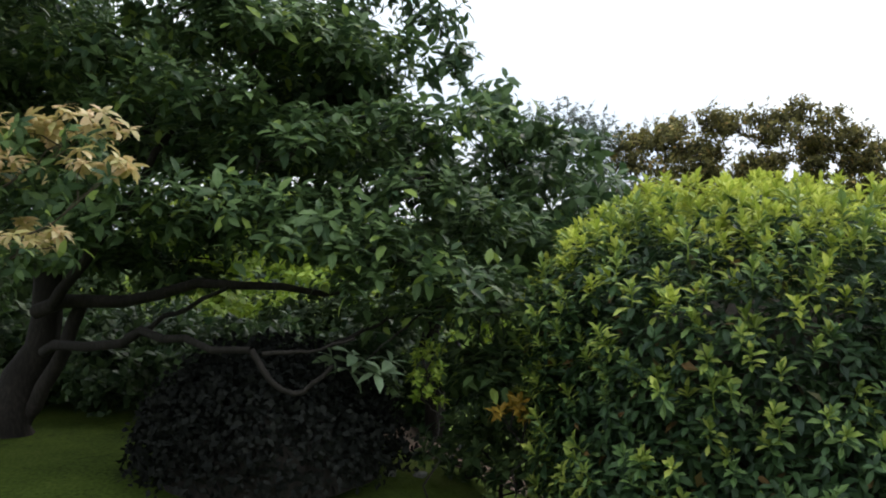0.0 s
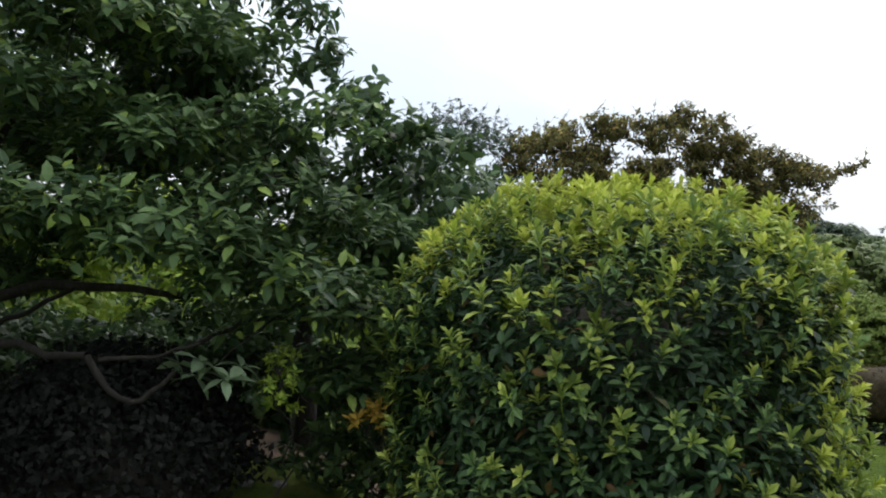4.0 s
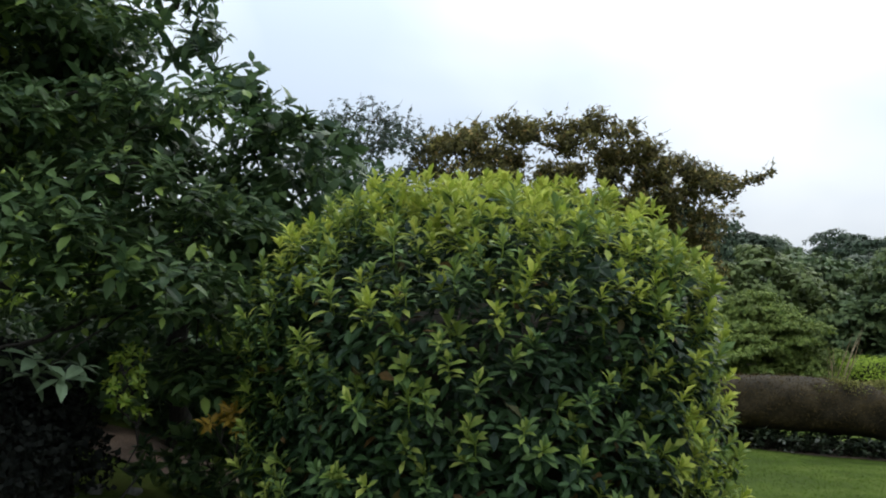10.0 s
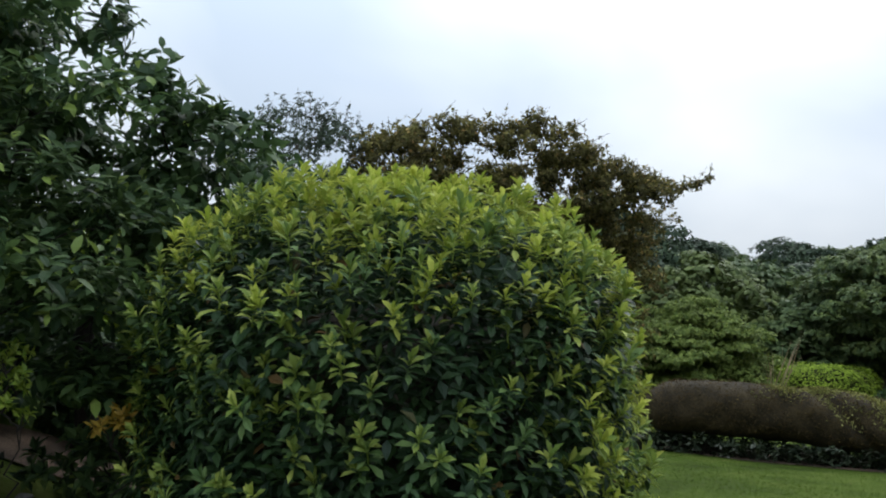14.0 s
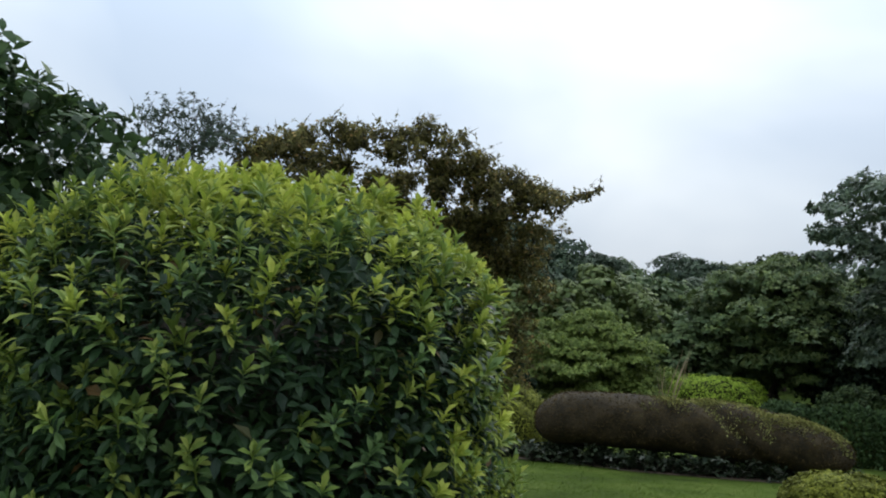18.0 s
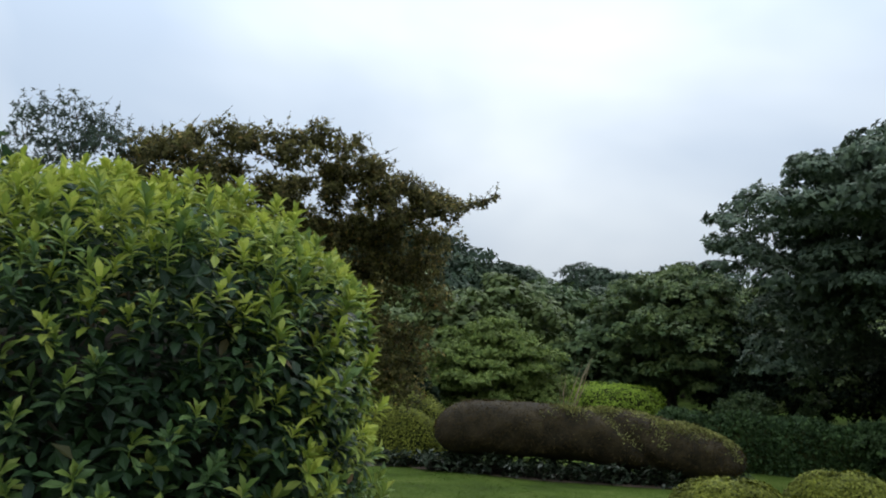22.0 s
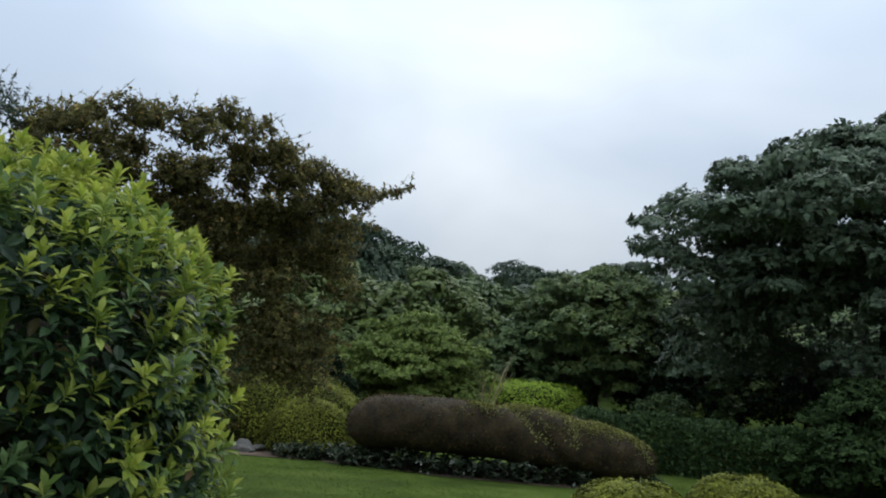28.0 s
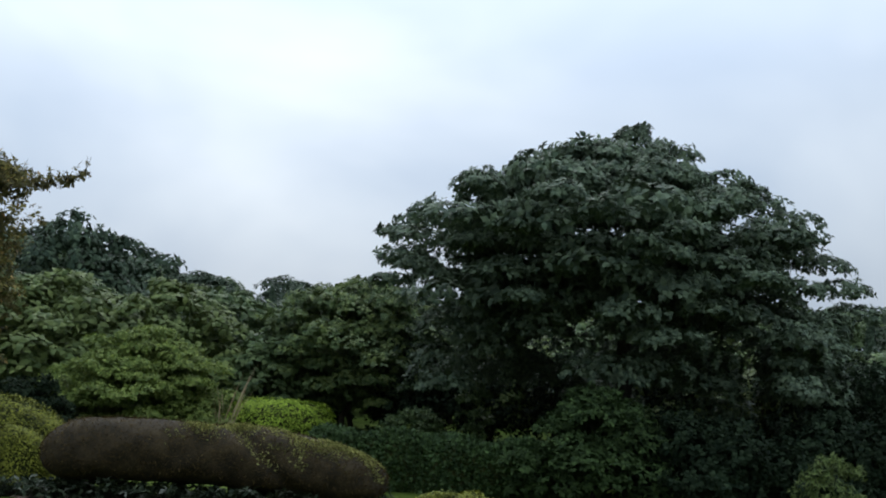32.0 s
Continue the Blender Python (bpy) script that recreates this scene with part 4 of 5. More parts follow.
def clipped_mound(name, label, x, y, rx, ry, h, turn, leaf, n, size, seed, group="clipped mounds", power=2.6, category="bush", base=None, core=None, ragged=0.035, loose=0.15):
    """A low clipped bush: a dense body of twigs under a close skin of small leaves."""
    rr = np.random.default_rng(seed)
    z0 = gz(x, y) if base is None else base
    top = thing(name, label, category, group, (x, y, z0))
    ca, sa = math.cos(radians(turn)), math.sin(radians(turn))
    ph = rr.uniform(0, 6.28, 5)

    def skin(az, el):
        c, s = np.cos(el), np.sin(el)
        q = (np.abs(c) ** power + np.abs(s) ** power) ** (-1 / power)
        lump = 1 + 0.03 * np.sin(3 * az + ph[0]) + 0.03 * np.sin(5 * az + ph[1] + 3 * el) + 0.02 * np.sin(11 * az + ph[2]) * np.sin(7 * el + ph[3])
        X, Y, Z = rx * q * c * np.cos(az) * lump, ry * q * c * np.sin(az) * lump, h * q * s * lump
        return np.stack([ca * X - sa * Y, sa * X + ca * Y, Z], -1)

    A, E = np.meshgrid(np.linspace(0, 2 * math.pi, 41), np.linspace(-0.05, math.pi / 2, 14))
    idx = np.arange(A.size).reshape(A.shape)
    F = np.stack([idx[:-1, :-1], idx[:-1, 1:], idx[1:, 1:], idx[1:, :-1]], -1).reshape(-1, 4)
    mesh_object("twig_body", skin(A.ravel(), E.ravel()) * 0.965, F, core or M_MOSSY, top, "dense clipped twigs", smooth=True)
    az, el = rr.uniform(0, 6.283, n), np.arcsin(rr.uniform(0.0, 1, n) ** 0.7)
    P = skin(az, el)
    N = unit(P / np.array([max(rx, ry) ** 2, max(rx, ry) ** 2, h * h]))
    P = P * rr.uniform(0.985 - ragged, 1 + ragged, (n, 1))
    V, T = lay_leaves(FLAKE, P, along(rr, N, 0.4) + rr.normal(0, loose, (n, 3)), N + rr.normal(0, loose + 0.1, (n, 3)), size * rr.uniform(0.6, 1.4, n))
    tagged(mesh_object("leaf_skin", V, T, leaf, top), kind="stuff")
    return top


clipped_mound("clipped_mound", "yellow-green clipped azalea mound behind the dry hedge", 7.75, 20.0, 1.9, 1.0, 1.38, -25, M_MOUND, 17000, 0.055, 51, power=2.1)
clipped_mound("clipped_mound", "yellow-green clipped azalea mound beside the dry hedge", 7.82, 18.6, 0.88, 0.6, 1.0, -25, M_MOUND, 11000, 0.048, 52, power=2.7)
clipped_mound("clipped_mound", "bright green flat-topped clipped mound near the trees", 16.4, 24.5, 1.5, 1.1, 1.12, -30, M_MOUNDL, 9000, 0.08, 53, power=4.0)
clipped_mound("clipped_mound", "low yellow-green clipped azalea mound on the lawn", 8.58, 9.7, 0.66, 0.48, 0.58, -30, M_MOUND, 14000, 0.042, 54, power=3.2)
clipped_mound("clipped_mound", "low yellow-green clipped azalea mound on the lawn", 9.12, 9.35, 0.42, 0.38, 0.42, -30, M_MOUND, 9000, 0.042, 55, power=3.0)
clipped_mound("clipped_mound", "low domed yellow-green clipped azalea on the lawn", 10.3, 9.75, 0.7, 0.58, 0.68, -30, M_MOUND, 15000, 0.042, 56, power=3.0)
clipped_mound("brown_mound", "dry brown clipped mound beside the autumn-tinted tree", 5.3, 16.9, 0.45, 0.42, 0.72, 0, M_DRY, 5000, 0.05, 57, core=M_DRYCORE, power=2.0)


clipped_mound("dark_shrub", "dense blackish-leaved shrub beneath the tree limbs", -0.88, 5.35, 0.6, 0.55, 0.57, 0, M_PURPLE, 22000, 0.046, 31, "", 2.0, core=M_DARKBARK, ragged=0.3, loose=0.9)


def long_hedge():
    """The long dry clipped hedge: tall and round at one end, sloping down to the other."""
    rr = np.random.default_rng(71)
    a, b = np.array([8.05, 17.25]), np.array([12.65, 14.25])
    ax = (b - a) / np.linalg.norm(b - a)
    nx = np.array([-ax[1], ax[0]])
    length = np.linalg.norm(b - a)
    mid = (a + b) / 2
    zb = gz(*mid)
    top = thing("clipped_hedge", "long dry brown clipped hedge with sparse green sprouts on top", "hedge", at=(*mid, zb))
    o = np.array([*mid, zb])

    def skin(s, ang):
        """s along the hedge from 0 to 1, ang round it from below the front over the top to the back."""
        endcap = np.clip(np.minimum(s / 0.11, (1 - s) / 0.12), 0, 1)
        fat = np.sqrt(np.maximum(1 - (1 - endcap) ** 2, 0.0))
        ztop = np.interp(s, (0, 0.12, 0.2, 0.45, 0.65, 0.85, 1.0), (-0.08, 0.03, 0.06, 0.03, -0.01, -0.2, -0.42))
        zlow = np.interp(s, (0, 0.5, 1.0), (-0.94, -0.9, -1.14))
        zm, hh = (ztop + zlow) / 2, (ztop - zlow) / 2
        wide = 0.7
        c, q = np.cos(ang), np.sin(ang)
        k = (np.abs(c) ** 2.4 + np.abs(q) ** 2.4) ** (-1 / 2.4)
        lump = 1 + 0.03 * np.sin(9 * s + 2 * ang) + 0.025 * np.sin(23 * s + 1) * np.sin(5 * ang) + 0.012 * np.sin(51 * s + 7 * ang)
        for s0, slant, deep in ((0.5, 0.1, 0.12), (0.9, 0.05, 0.05), (0.7, 0.03, 0.02)):
            lump = lump - deep * np.exp(-((s - s0 - slant * (ang - 1.6)) / 0.026) ** 2)
        w = wide * k * c * fat * lump
        z = zm + hh * k * q * fat * lump
        P = a[None] + ax[None] * (s * length)[:, None] + nx[None] * w[:, None]
        return np.concatenate([P, z[:, None]], 1) - o

    S, A = np.meshgrid(np.linspace(0, 1, 90), np.linspace(0, 2 * math.pi, 37))
    idx = np.arange(S.size).reshape(S.shape)
    F = np.stack([idx[:-1, :-1], idx[:-1, 1:], idx[1:, 1:], idx[1:, :-1]], -1).reshape(-1, 4)
    mesh_object("twig_body", skin(S.ravel(), A.ravel()), F, M_DRYCORE, top, "dense dry brown clipped twigs", smooth=True)
    n = 26000
    s, g = rr.uniform(0.003, 0.997, n), rr.uniform(-0.6, math.pi + 0.8, n)
    P = skin(s, g)
    ctr = skin(s, g) * 0
    ctr[:, 0:2] = (a[None] + ax[None] * (s * length)[:, None]) - o[:2]
    ctr[:, 2] = -0.42 - o[2]
    N = unit(P - ctr)
    V, T = lay_leaves(leaf_flake(0.3, 0.1), P - N * 0.01, along(rr, N, 0.3) + rr.normal(0, 0.2, (n, 3)), N + rr.normal(0, 0.25, (n, 3)), 0.032 * rr.uniform(0.5, 1.5, n))
    tagged(mesh_object("twig_skin", V, T, M_DRY, top), kind="stuff")
    n = 5000  # cut twig ends that stick out of the skin
    s, g = rr.uniform(0.01, 0.99, n), rr.uniform(-0.5, math.pi + 0.6, n)
    P = skin(s, g)
    ctr = np.zeros_like(P)
    ctr[:, 0:2] = (a[None] + ax[None] * (s * length)[:, None]) - o[:2]
    ctr[:, 2] = -0.42 - o[2]
    N = unit(P - ctr)
    V, T = lay_leaves(leaf_flake(0.16, 0.2), P - N * 0.01, N + rr.normal(0, 0.5, (n, 3)), rr.normal(0, 1, (n, 3)), 0.06 * rr.uniform(0.5, 1.4, n))
    tagged(mesh_object("twig_fringe", V, T, M_DRY, top), kind="stuff")
    # sprouts of green on the top and over the lower end
    n = 9000
    s = 0.36 + 0.62 * rr.random(n)
    g = rr.normal(1.8, 0.4, n)
    streak = 0.8 * np.sin(17 * s + 3.0 * g) + np.sin(41 * s - 5 * g) * 0.6 + rr.normal(0, 0.35, n)
    keep = streak > 0.55 - 0.9 * smooth01((s - 0.4) / 0.5)
    s, g = s[keep], g[keep]
    P = skin(s, g)
    N = unit(np.array([0, 0, 1.0]) + rr.normal(0, 0.3, P.shape))
    V, T = lay_leaves(SHORT, P, along(rr, N, 0.5), N, 0.045 * rr.uniform(0.5, 1.5, len(P)))
    tagged(mesh_object("sprout_cover", V, T, M_MOSSTIP, top, "sparse yellow-green sprouts"), kind="stuff")
    for j, (s0, slant, d) in enumerate(((0.5, 0.1, 0.9), (0.7, 0.03, 0.8), (0.9, 0.05, 0.75), (0.64, 0.04, 0.3), (0.8, 0.02, 0.35))):
        m = int(420 * d)
        g = 1.5 + d * rr.random(m) ** 1.5 * 2.0
        s = s0 + slant * (g - 1.6) + rr.normal(0, 0.014, m)
        P = skin(s, g)
        V, T = lay_leaves(SHORT, P, rr.normal(0, 0.6, P.shape) + np.array([0, -0.4, 0.2]), rr.normal(0, 0.5, P.shape) + np.array([0, -1, 0.4]), 0.042 * rr.uniform(0.5, 1.5, m))
        tagged(mesh_object("sprout_streak", V, T, M_SPROUT, top, "trailing line of yellow-green sprouts"), kind="stuff")
    for s0 in np.linspace(0.06, 0.94, 12):
        p = skin(np.array([s0]), np.array([-math.pi / 2]))[0]
        z = gz(p[0] + o[0], p[1] + o[1]) - o[2] - 0.05
        V, Q = tubes([(bent(rr, (p[0], p[1], z), (p[0] + rr.normal(0, 0.08), p[1], p[2] + 0.15), 5, 0, 0.04), (0.03, 0.026, 0.024, 0.02, 0.018))], 6)
        mesh_object("stem", V, Q, M_BARK, top, smooth=True)
    # leafy plants along its foot
    for j in range(80):
        s0 = (j // 2 + 0.5) / 40 * 1.02 - 0.01 + rr.normal(0, 0.008)
        off = (0.4 if j % 2 else 0.02) + rr.uniform(-0.15, 0.18)
        p = a + ax * (s0 * length) - nx * off
        leafy_plant(p[0], p[1], 0.21 + rr.uniform(-0.06, 0.07), 200 + j)
    return top


def leafy_plant(x, y, size, seed):
    rr = np.random.default_rng(seed)
    z = gz(x, y)
    P = np.stack([rr.normal(0, size * 0.45, 16), rr.normal(0, size * 0.45, 16), rr.uniform(0.02, size * 1.3, 16)], 1)
    LP, LY, LZ, LS = whorls(rr, P, np.array([0, 0, 1.0]) + rr.normal(0, 0.3, P.shape), 4, (50, 95), size * 0.55)
    V, T = lay_leaves(SHORT, LP, LY, LZ, LS)
    top = thing("ground_cover_plant", "low dark green leafy plant at the foot of a clipped bush", "plant", "low plants along the clipped bushes", (x, y, z))
    tagged(mesh_object("leaf_tuft", V, T, M_FERN, top), kind="stuff")
    V, Q = tubes([(np.array([(0, 0, -0.03), p * 0.5, p]), (0.004, 0.003, 0.002)) for p in P], 4)
    tagged(mesh_object("stem_tuft", V, Q, M_TWIG, top), kind="stuff")


long_hedge()
rng = np.random.default_rng(58)
for i in range(12):
    t = (i + 0.5) / 12
    leafy_plant(7.0 + 1.2 * t + rng.normal(0, 0.05), 17.9 - 0.2 * t + rng.normal(0, 0.12), rng.uniform(0.14, 0.24), 500 + i)


def box_hedge(x0, y0, x1, y1, wide, h, seed):
    """A dark green clipped hedge with a level top."""
    rr = np.random.default_rng(seed)
    a, b = np.array([x0, y0]), np.array([x1, y1])
    length = np.linalg.norm(b - a)
    ax = (b - a) / length
    nx = np.array([-ax[1], ax[0]])
    zb = gz(*((a + b) / 2))
    top = thing("green_hedge", "dark green clipped hedge with a level leafy top", "hedge", at=(*((a + b) / 2), zb))
    o = np.array([*((a + b) / 2), zb])

    def skin(s, g):
        c, q = np.cos(g), np.sin(g)
        k = (np.abs(c) ** 5 + np.abs(q) ** 5) ** (-1 / 5)
        lump = 1 + 0.05 * np.sin(7 * s * length / 3 + 2 * g) + 0.04 * np.sin(15 * s * length / 3)
        w, z = wide / 2 * k * c * lump, h * k * q * lump
        P = a[None] + ax[None] * (s * length)[:, None] + nx[None] * w[:, None]
        return np.concatenate([P - o[:2], z[:, None]], 1)

    S, A = np.meshgrid(np.linspace(0, 1, 40), np.linspace(-0.05, math.pi + 0.05, 22))
    idx = np.arange(S.size).reshape(S.shape)
    F = np.stack([idx[:-1, :-1], idx[:-1, 1:], idx[1:, 1:], idx[1:, :-1]], -1).reshape(-1, 4)
    mesh_object("twig_body", skin(S.ravel(), A.ravel()) * np.array([0.97, 0.97, 0.96]), F, M_MOSSY, top, "dense dark twigs", smooth=True)
    n = int(length * 3200)
    s, g = rr.random(n), rr.uniform(0, math.pi, n)
    P = skin(s, g)
    N = unit(np.stack([nx[0] * np.cos(g), nx[1] * np.cos(g), np.sin(g)], 1))
    P += N * rr.normal(0, 0.035, (n, 1))
    V, T = lay_leaves(FLAKE, P, N + rr.normal(0, 0.6, (n, 3)) + np.array([0, 0, 0.3]), N + rr.normal(0, 0.5, (n, 3)), 0.1 * rr.uniform(0.6, 1.4, n))
    tagged(mesh_object("leaf_skin", V, T, M_HEDGE, top), kind="stuff")


box_hedge(13.55, 18.0, 17.2, 14.0, 1.0, 0.96, 81)

# ---- rocks, reeds and other small things ----


def rock(x, y, r, mat, label, seed, sink=0.25):
    rr = np.random.default_rng(seed)
    bm = bmesh.new()
    bmesh.ops.create_icosphere(bm, subdivisions=3, radius=1.0)
    cuts = [(unit(rr.normal(0, 1, 3)), rr.uniform(0.45, 0.8)) for _ in range(13)]
    for v in bm.verts:
        p = np.array(v.co)
        for nrm, d in cuts:
            e = p @ nrm - d
            if e > 0:
                p = p - nrm * e * 0.9
        p = p * (1 + 0.06 * noise.noise(Vector(p * 2.5 + seed)))
        v.co = p * np.array(r)
    me = bpy.data.meshes.new("rock")
    bm.to_mesh(me)
    bm.free()
    me.materials.append(mat)
    ob = new("rock", me)
    ob.matrix_basis = pose(x, y, gz(x, y) + r[2] * (1 - 2 * sink), 0, 0, rr.uniform(0, 360))
    return tagged(ob, label, "rock", "rocks on the lawn")


rock(6.5, 18.5, (0.36, 0.26, 0.17), M_STONED, "grey weathered rock at the lawn's edge", 301)
rock(6.85, 18.75, (0.3, 0.2, 0.12), M_STONED, "low grey rock at the lawn's edge", 302)
rock(6.05, 18.3, (0.25, 0.2, 0.13), M_STONED, "small dark mossy rock at the lawn's edge", 303)
rock(9.5, 9.45, (0.24, 0.18, 0.24), M_STONE, "flat-topped grey stone between clipped mounds", 304)
rock(11.2, 19.6, (0.7, 0.5, 0.65), M_STONED, "large dark rock behind the dry hedge", 305)
rock(-0.25, 5.75, (0.06, 0.05, 0.035), M_STONE, "small pale stone on the soil under the trees", 306)
rock(-0.1, 5.95, (0.05, 0.04, 0.03), M_STONE, "small pale stone on the soil under the trees", 307)


def reeds(x, y, h, n, seed):
    rr = np.random.default_rng(seed)
    top = thing("reed_clump", "clump of tall tan dry reeds behind the clipped mounds", "reeds", at=(x, y, gz(x, y)))
    P = np.stack([rr.normal(0, 0.16, n), rr.normal(0, 0.16, n), np.full(n, -0.02)], 1)
    Y = np.array([0.1, -0.1, 1.0]) + rr.normal(0, 0.14, (n, 3))
    V, T = lay_leaves(leaf_long(0.014, 0.22, 0.1), P, Y, rr.normal(0, 1, (n, 3)), h * rr.uniform(0.6, 1.1, n))
    tagged(mesh_object("reed_stand", V, T, M_REED, top), kind="stuff")


reeds(13.45, 22.0, 2.1, 16, 91)
st = thing("dry_stalk", "thin pale dry stalk sticking up beside the clipped mound", "stalk", at=(10.25, 10.1, gz(10.25, 10.1)))
V, Q = tubes([(np.array([(0, 0, -0.05), (0.01, 0, 0.35), (0.0, 0.01, 0.72)]), (0.012, 0.012, 0.014))], 6)
mesh_object("stem", V, Q, M_REED, st)

# ---- the layered green tree and the great dark tree ----
rng = np.random.default_rng(95)
pads = tier_pads(rng, (12.35, 24.3), ((-0.7, 2.2), (0.0, 2.2), (0.5, 1.75), (0.95, 1.1), (1.35, 0.4)), 0.32, 0.38, 0.42)
tree("layered_tree", "small tree with layered fresh green foliage behind the dry hedge", "tree", (12.7, 24.5, gz(12.7, 24.5)), (0, 0, 0.9), 0.09, pads, M_MAPLE, FLAKE, 0.1, 84, 5, M_BARK, low=-0.1, deep=0.55, up=0.55, tilt=(48, 108), seed=96, twigs=2)

rng = np.random.default_rng(97)
GREAT = ((2.7, 4.2), (3.2, 4.7), (3.8, 4.9), (4.3, 5.0), (4.8, 4.3), (5.3, 3.5), (5.8, 2.7), (6.3, 1.8), (6.7, 0.7))
pads = tier_pads(rng, (20.95, 17.1), GREAT, 0.52, 0.68, 0.42, 0.66)
# the crown is lopsided: its top draws in on the outer side
pads = [p for p in pads if 0.66 * (p[0][0] - 20.95) - 0.75 * (p[0][1] - 17.1) < np.interp(p[0][2], (4.2, 4.7, 5.2, 5.8, 6.3), (9.0, 4.9, 4.1, 3.5, 1.9))]
for i in range(26):  # boughs that hang low on the outer side
    a, z = rng.uniform(-1.5, -0.35), rng.uniform(0.7, 2.7)
    pads.append(((20.95 + 4.9 * math.cos(a), 17.1 + 4.9 * math.sin(a), z), (0.75, 0.75, 0.4)))
for i in range(34):  # dark inner boughs round the trunk
    a, z = rng.uniform(0, 6.28), rng.uniform(0.9, 2.8)
    pads.append(((20.95 + 2.6 * math.cos(a), 17.1 + 2.6 * math.sin(a), z), (0.85, 0.85, 0.5)))
for i in range(40):  # and behind the trunk, added to stop light coming through there
    a, z = rng.uniform(-0.35, 2.6), rng.uniform(0.2, 2.9)
    pads.append(((20.95 + 3.9 * math.cos(a), 17.1 + 3.9 * math.sin(a), z), (0.85, 0.85, 0.5)))
pads = pads + [((16.95, 20.3, 4.3), (0.55, 0.55, 0.2)), ((17.5, 20.1, 4.6), (0.7, 0.7, 0.3)), ((17.3, 20.4, 3.7), (0.8, 0.8, 0.35)), ((22.6, 16.0, 5.95), (0.6, 0.6, 0.28)), ((23.1, 14.6, 5.7), (0.5, 0.5, 0.24)), ((24.3, 13.2, 3.95), (0.7, 0.7, 0.3)), ((24.65, 12.9, 3.4), (0.75, 0.75, 0.32)), ((24.9, 12.6, 2.8), (0.75, 0.75, 0.34)), ((21.3, 16.7, 7.05), (0.42, 0.42, 0.25)), ((21.5, 16.5, 7.25), (0.22, 0.22, 0.16)), ((20.8, 17.2, 6.65), (0.6, 0.6, 0.3)), ((21.85, 16.3, 6.7), (0.6, 0.6, 0.3))]
tree("great_tree", "great spreading evergreen tree with layered dark blue-green foliage", "tree", (21.6, 17.1, gz(21.6, 17.1)), (0.2, 0, 3.6), 0.32, pads, M_CAMPH, FLAKE, 0.125, 110, 5, M_DARKBARK, low=-0.15, deep=0.78, up=0.4, tilt=(66, 100), seed=98, twigs=3, limb_r=0.3)
rng = np.random.default_rng(101)
pads = dome_pads(rng, (17.1, 13.8, gz(17.1, 13.8) + 0.45), (1.5, 1.4, 1.75), 34, 0.5, 0.5, -0.2, (0.72, 1.0), 0.5)
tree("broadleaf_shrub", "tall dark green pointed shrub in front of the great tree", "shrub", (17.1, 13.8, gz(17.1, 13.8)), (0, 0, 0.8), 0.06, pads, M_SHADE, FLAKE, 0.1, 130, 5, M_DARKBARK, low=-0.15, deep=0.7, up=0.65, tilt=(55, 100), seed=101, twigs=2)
# these two have the great tree's shade put into their leaf colour
loose_shrub("broadleaf_shrub", "dark green shrub in the shade of the great tree", 18.6, 12.3, 1.3, 1.9, M_DARKENED, FLAKE, 0.13, 120, 5, 102, pads_n=22)
loose_shrub("broadleaf_shrub", "dark green shrub in the shade of the great tree", 21.0, 11.3, 1.3, 1.9, M_DARKENED, FLAKE, 0.13, 120, 5, 103, pads_n=22)
loose_shrub("lime_shrub", "yellow-green shrub beyond the great tree", 18.4, 9.75, 0.55, 1.4, M_WOODC, SHORT, 0.07, 90, 5, 104)
loose_shrub("understorey_shrub", "shaded green shrub under the great tree's edge", 19.3, 22.2, 0.8, 1.2, M_WOODA, FLAKE, 0.1, 90, 5, 105, group="understorey shrubs")
loose_shrub("understorey_shrub", "shaded green shrub under the great tree's edge", 20.9, 21.6, 0.5, 2.2, M_WOODA, FLAKE, 0.1, 70, 5, 106, group="understorey shrubs")

rng = np.random.default_rng(107)
pads = tier_pads(rng, (20.0, 26.5), ((0.0, 2.4), (1.0, 3.0), (1.9, 2.7), (2.6, 2.0), (3.2, 0.8)), 0.42, 0.62, 0.5)
# highlights on the boughs' upper sides are put in as lighter leaves
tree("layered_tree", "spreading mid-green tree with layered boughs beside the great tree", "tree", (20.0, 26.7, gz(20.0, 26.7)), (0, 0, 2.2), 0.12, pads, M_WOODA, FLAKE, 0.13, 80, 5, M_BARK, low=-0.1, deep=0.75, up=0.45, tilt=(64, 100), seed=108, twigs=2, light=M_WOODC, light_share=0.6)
# shrubs added as a dark backing for the black space beneath the crown
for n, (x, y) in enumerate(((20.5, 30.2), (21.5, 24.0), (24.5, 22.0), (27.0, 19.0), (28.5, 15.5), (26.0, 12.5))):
    loose_shrub("thicket_shrub", "tall thicket shrub added as dark backing behind the great tree", x, y, 2.0, 3.2, M_DARKENED, FLAKE, 0.12, 110, 5, 160 + n, group="thicket behind the great tree", pads_n=20)

# ---- woodland behind ----


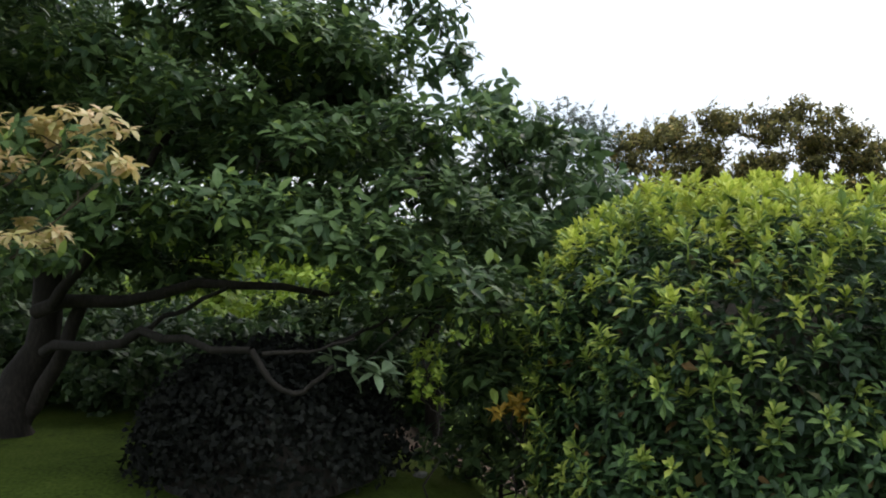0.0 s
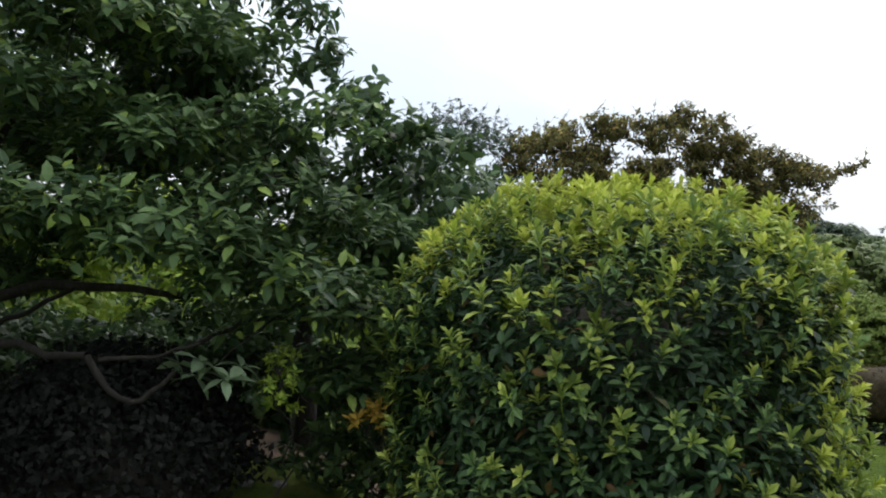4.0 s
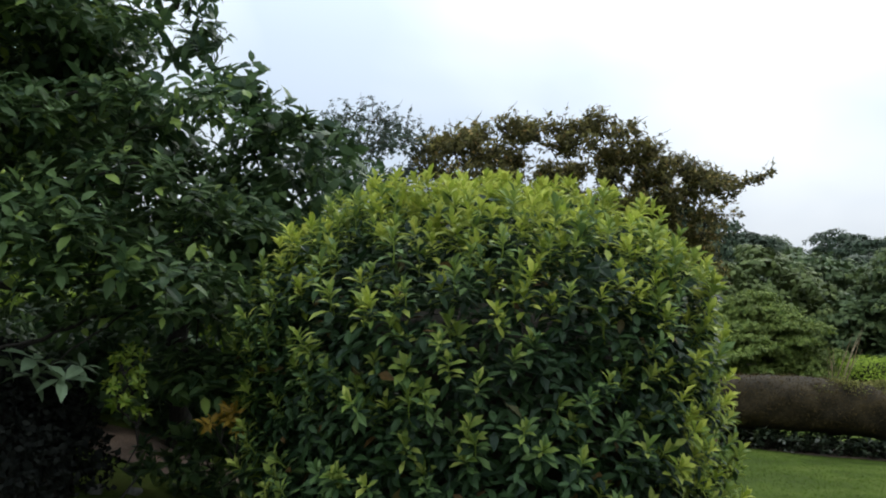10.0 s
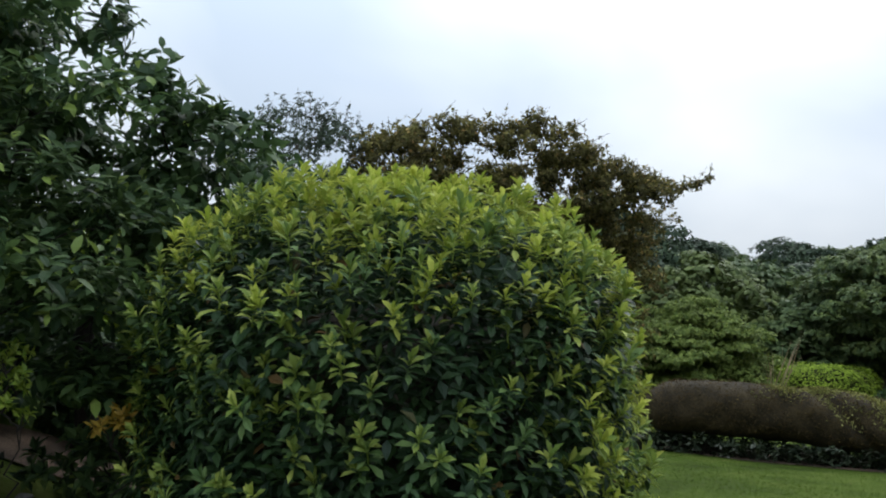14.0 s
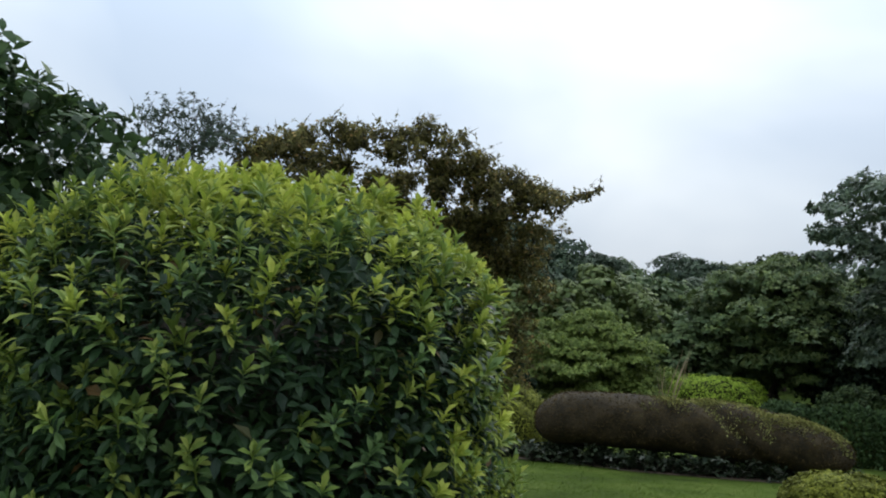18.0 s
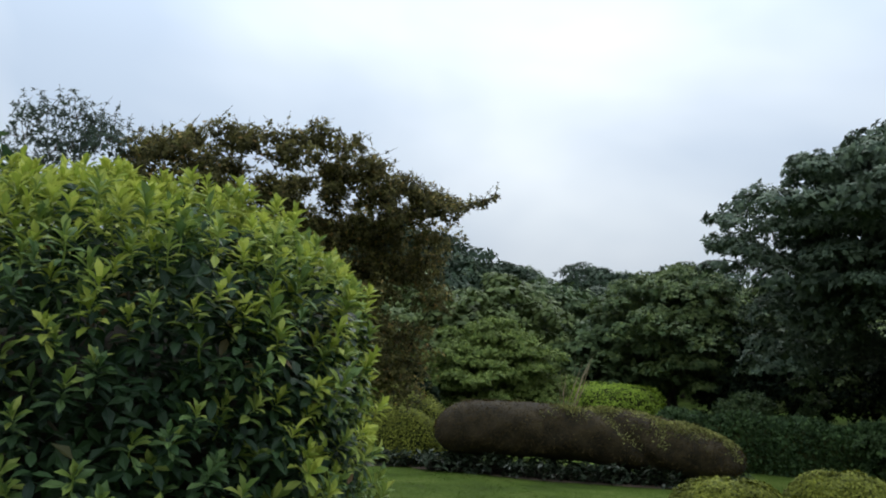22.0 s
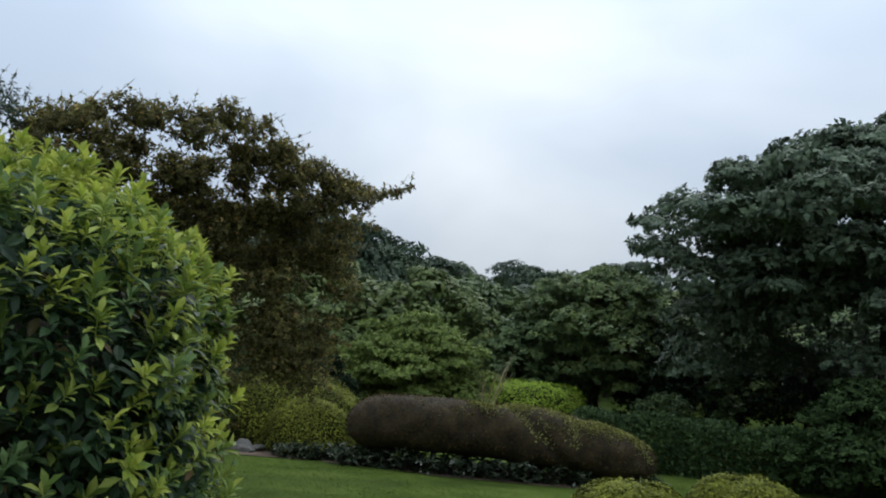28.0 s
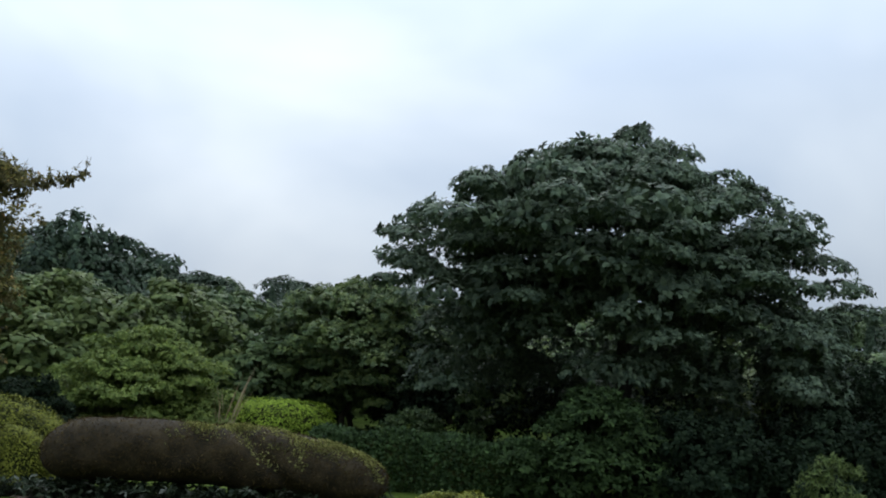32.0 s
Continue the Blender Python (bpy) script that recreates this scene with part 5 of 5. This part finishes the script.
def wood_tree(name, label, leaf, seed, spire=False):
    """A far tree: a trunk and one crown of leafy clumps, one metre high."""
    rr = np.random.default_rng(seed)
    if spire:
        pd = [((0.13 * (1 - i / 36) * math.cos(i * 2.4), 0.13 * (1 - i / 36) * math.sin(i * 2.4), 0.1 + 0.85 * i / 35), (0.05 + 0.09 * (1 - i / 36),) * 2 + (0.05,)) for i in range(36)]
    else:
        pd = dome_pads(rr, (0, 0, 0.42), (0.5, 0.5, 0.5), 44, 0.16, 0.5, -0.5, (0.72, 1.0))
    top = thing(name, label, "tree", "woodland trees")
    V, Q = tubes([(bent(rr, (0, 0, -0.03), (0, 0, 0.6), 6, 0, 0.02), np.linspace(0.03, 0.012, 6))], 6)
    mesh_object("trunk", V, Q, M_BARK, top, smooth=True)
    VV, TT, base = [], [], 0
    for c, r in pd:
        P, U = pad_nodes(rr, c, r, 36, -0.15, 0.84)
        LP, LY, LZ, LS = whorls(rr, P, U * 0.6 + np.array([0, 0, 0.4]) + rr.normal(0, 0.2, P.shape), 3, (70, 100), 0.058)
        V, T = lay_leaves(FLAKE, LP, LY, LZ, LS)
        VV.append(V)
        TT.append(T + base)
        base += len(V)
    tagged(mesh_object("crown", np.concatenate(VV), np.concatenate(TT), leaf, top), kind="stuff")
    return top


kinds = [wood_tree("woodland_tree", "rounded mid-green woodland tree on the hillside", M_WOODA, 111), wood_tree("woodland_tree", "dark blue-green woodland tree on the hillside", M_WOODB, 112),
         wood_tree("woodland_tree", "light yellow-green woodland tree on the hillside", M_WOODC, 113), wood_tree("conifer", "dark pointed conifer on the wooded hillside", M_WOODB, 114, True)]
rng = np.random.default_rng(120)
used = set()


def stand(kind, x, y, wide, high):
    """A woodland tree of that kind, that wide and high, at x, y."""
    m = pose(x, y, gz(x, y) - 0.05, 0, 0, rng.uniform(0, 360)) @ Matrix.Diagonal((wide, wide, high, 1))
    if kind in used:
        copy_thing(kinds[kind], pose(0, 0, 0)).matrix_basis = m
    else:
        used.add(kind)
        kinds[kind].matrix_basis = m


for dist, first, step, drop, mix in ((33, 30, 5.0, 3.3, (0, 1, 2, 1)), (41, 5, 4.6, 2.5, (0, 1, 2, 0)), (51, -40, 4.2, 1.7, (0, 1, 2, 1)), (63, -4, 3.7, 0.9, (0, 1, 2, 3)), (78, -40, 3.1, 0.35, (0, 1, 1, 3)), (94, -8, 2.7, 0.0, (0, 1, 1, 1))):
    for az in np.arange(first, 74, step):
        az = az + rng.uniform(-0.35, 0.35) * step
        d = dist * rng.uniform(0.94, 1.06)
        x, y = 2 + d * math.sin(radians(az)), 1 + d * math.cos(radians(az))
        ridge = float(np.interp(az, (-10, 14, 17, 20, 23, 28, 31.5, 37, 64, 80), (4.5, 5.6, 6.1, 5.3, 4.6, 3.9, 4.3, 4.3, 4.2, 4.2)))
        high = 1.4 + d * math.tan(radians(max(0.2, ridge - drop - abs(rng.normal(0, 0.35))))) - gz(x, y)
        high *= 1.07
        kind = mix[int(rng.integers(0, 4))]
        wide = high * (0.55 if kind == 3 else rng.uniform(1.0, 1.35))
        stand(kind, x, y, wide, high)
# single trees nearer than the wood
for kind, x, y, wide, high in ((2, 12.4, 31.0, 5.2, 4.8), (2, 15.2, 29.6, 4.6, 4.7), (0, 17.6, 32.0, 5.0, 4.7), (2, 9.4, 30.0, 5.0, 4.6), (0, 20.5, 31.0, 5.0, 4.3)):
    stand(kind, x, y, wide, high)
for kind, x, y, wide, top_z in ((1, 18.1, 47.3, 5.5, 7.3), (1, 20.9, 49.0, 6.0, 6.5)):  # darker trees that rise above the wood's edge
    stand(kind, x, y, wide, top_z - gz(x, y))
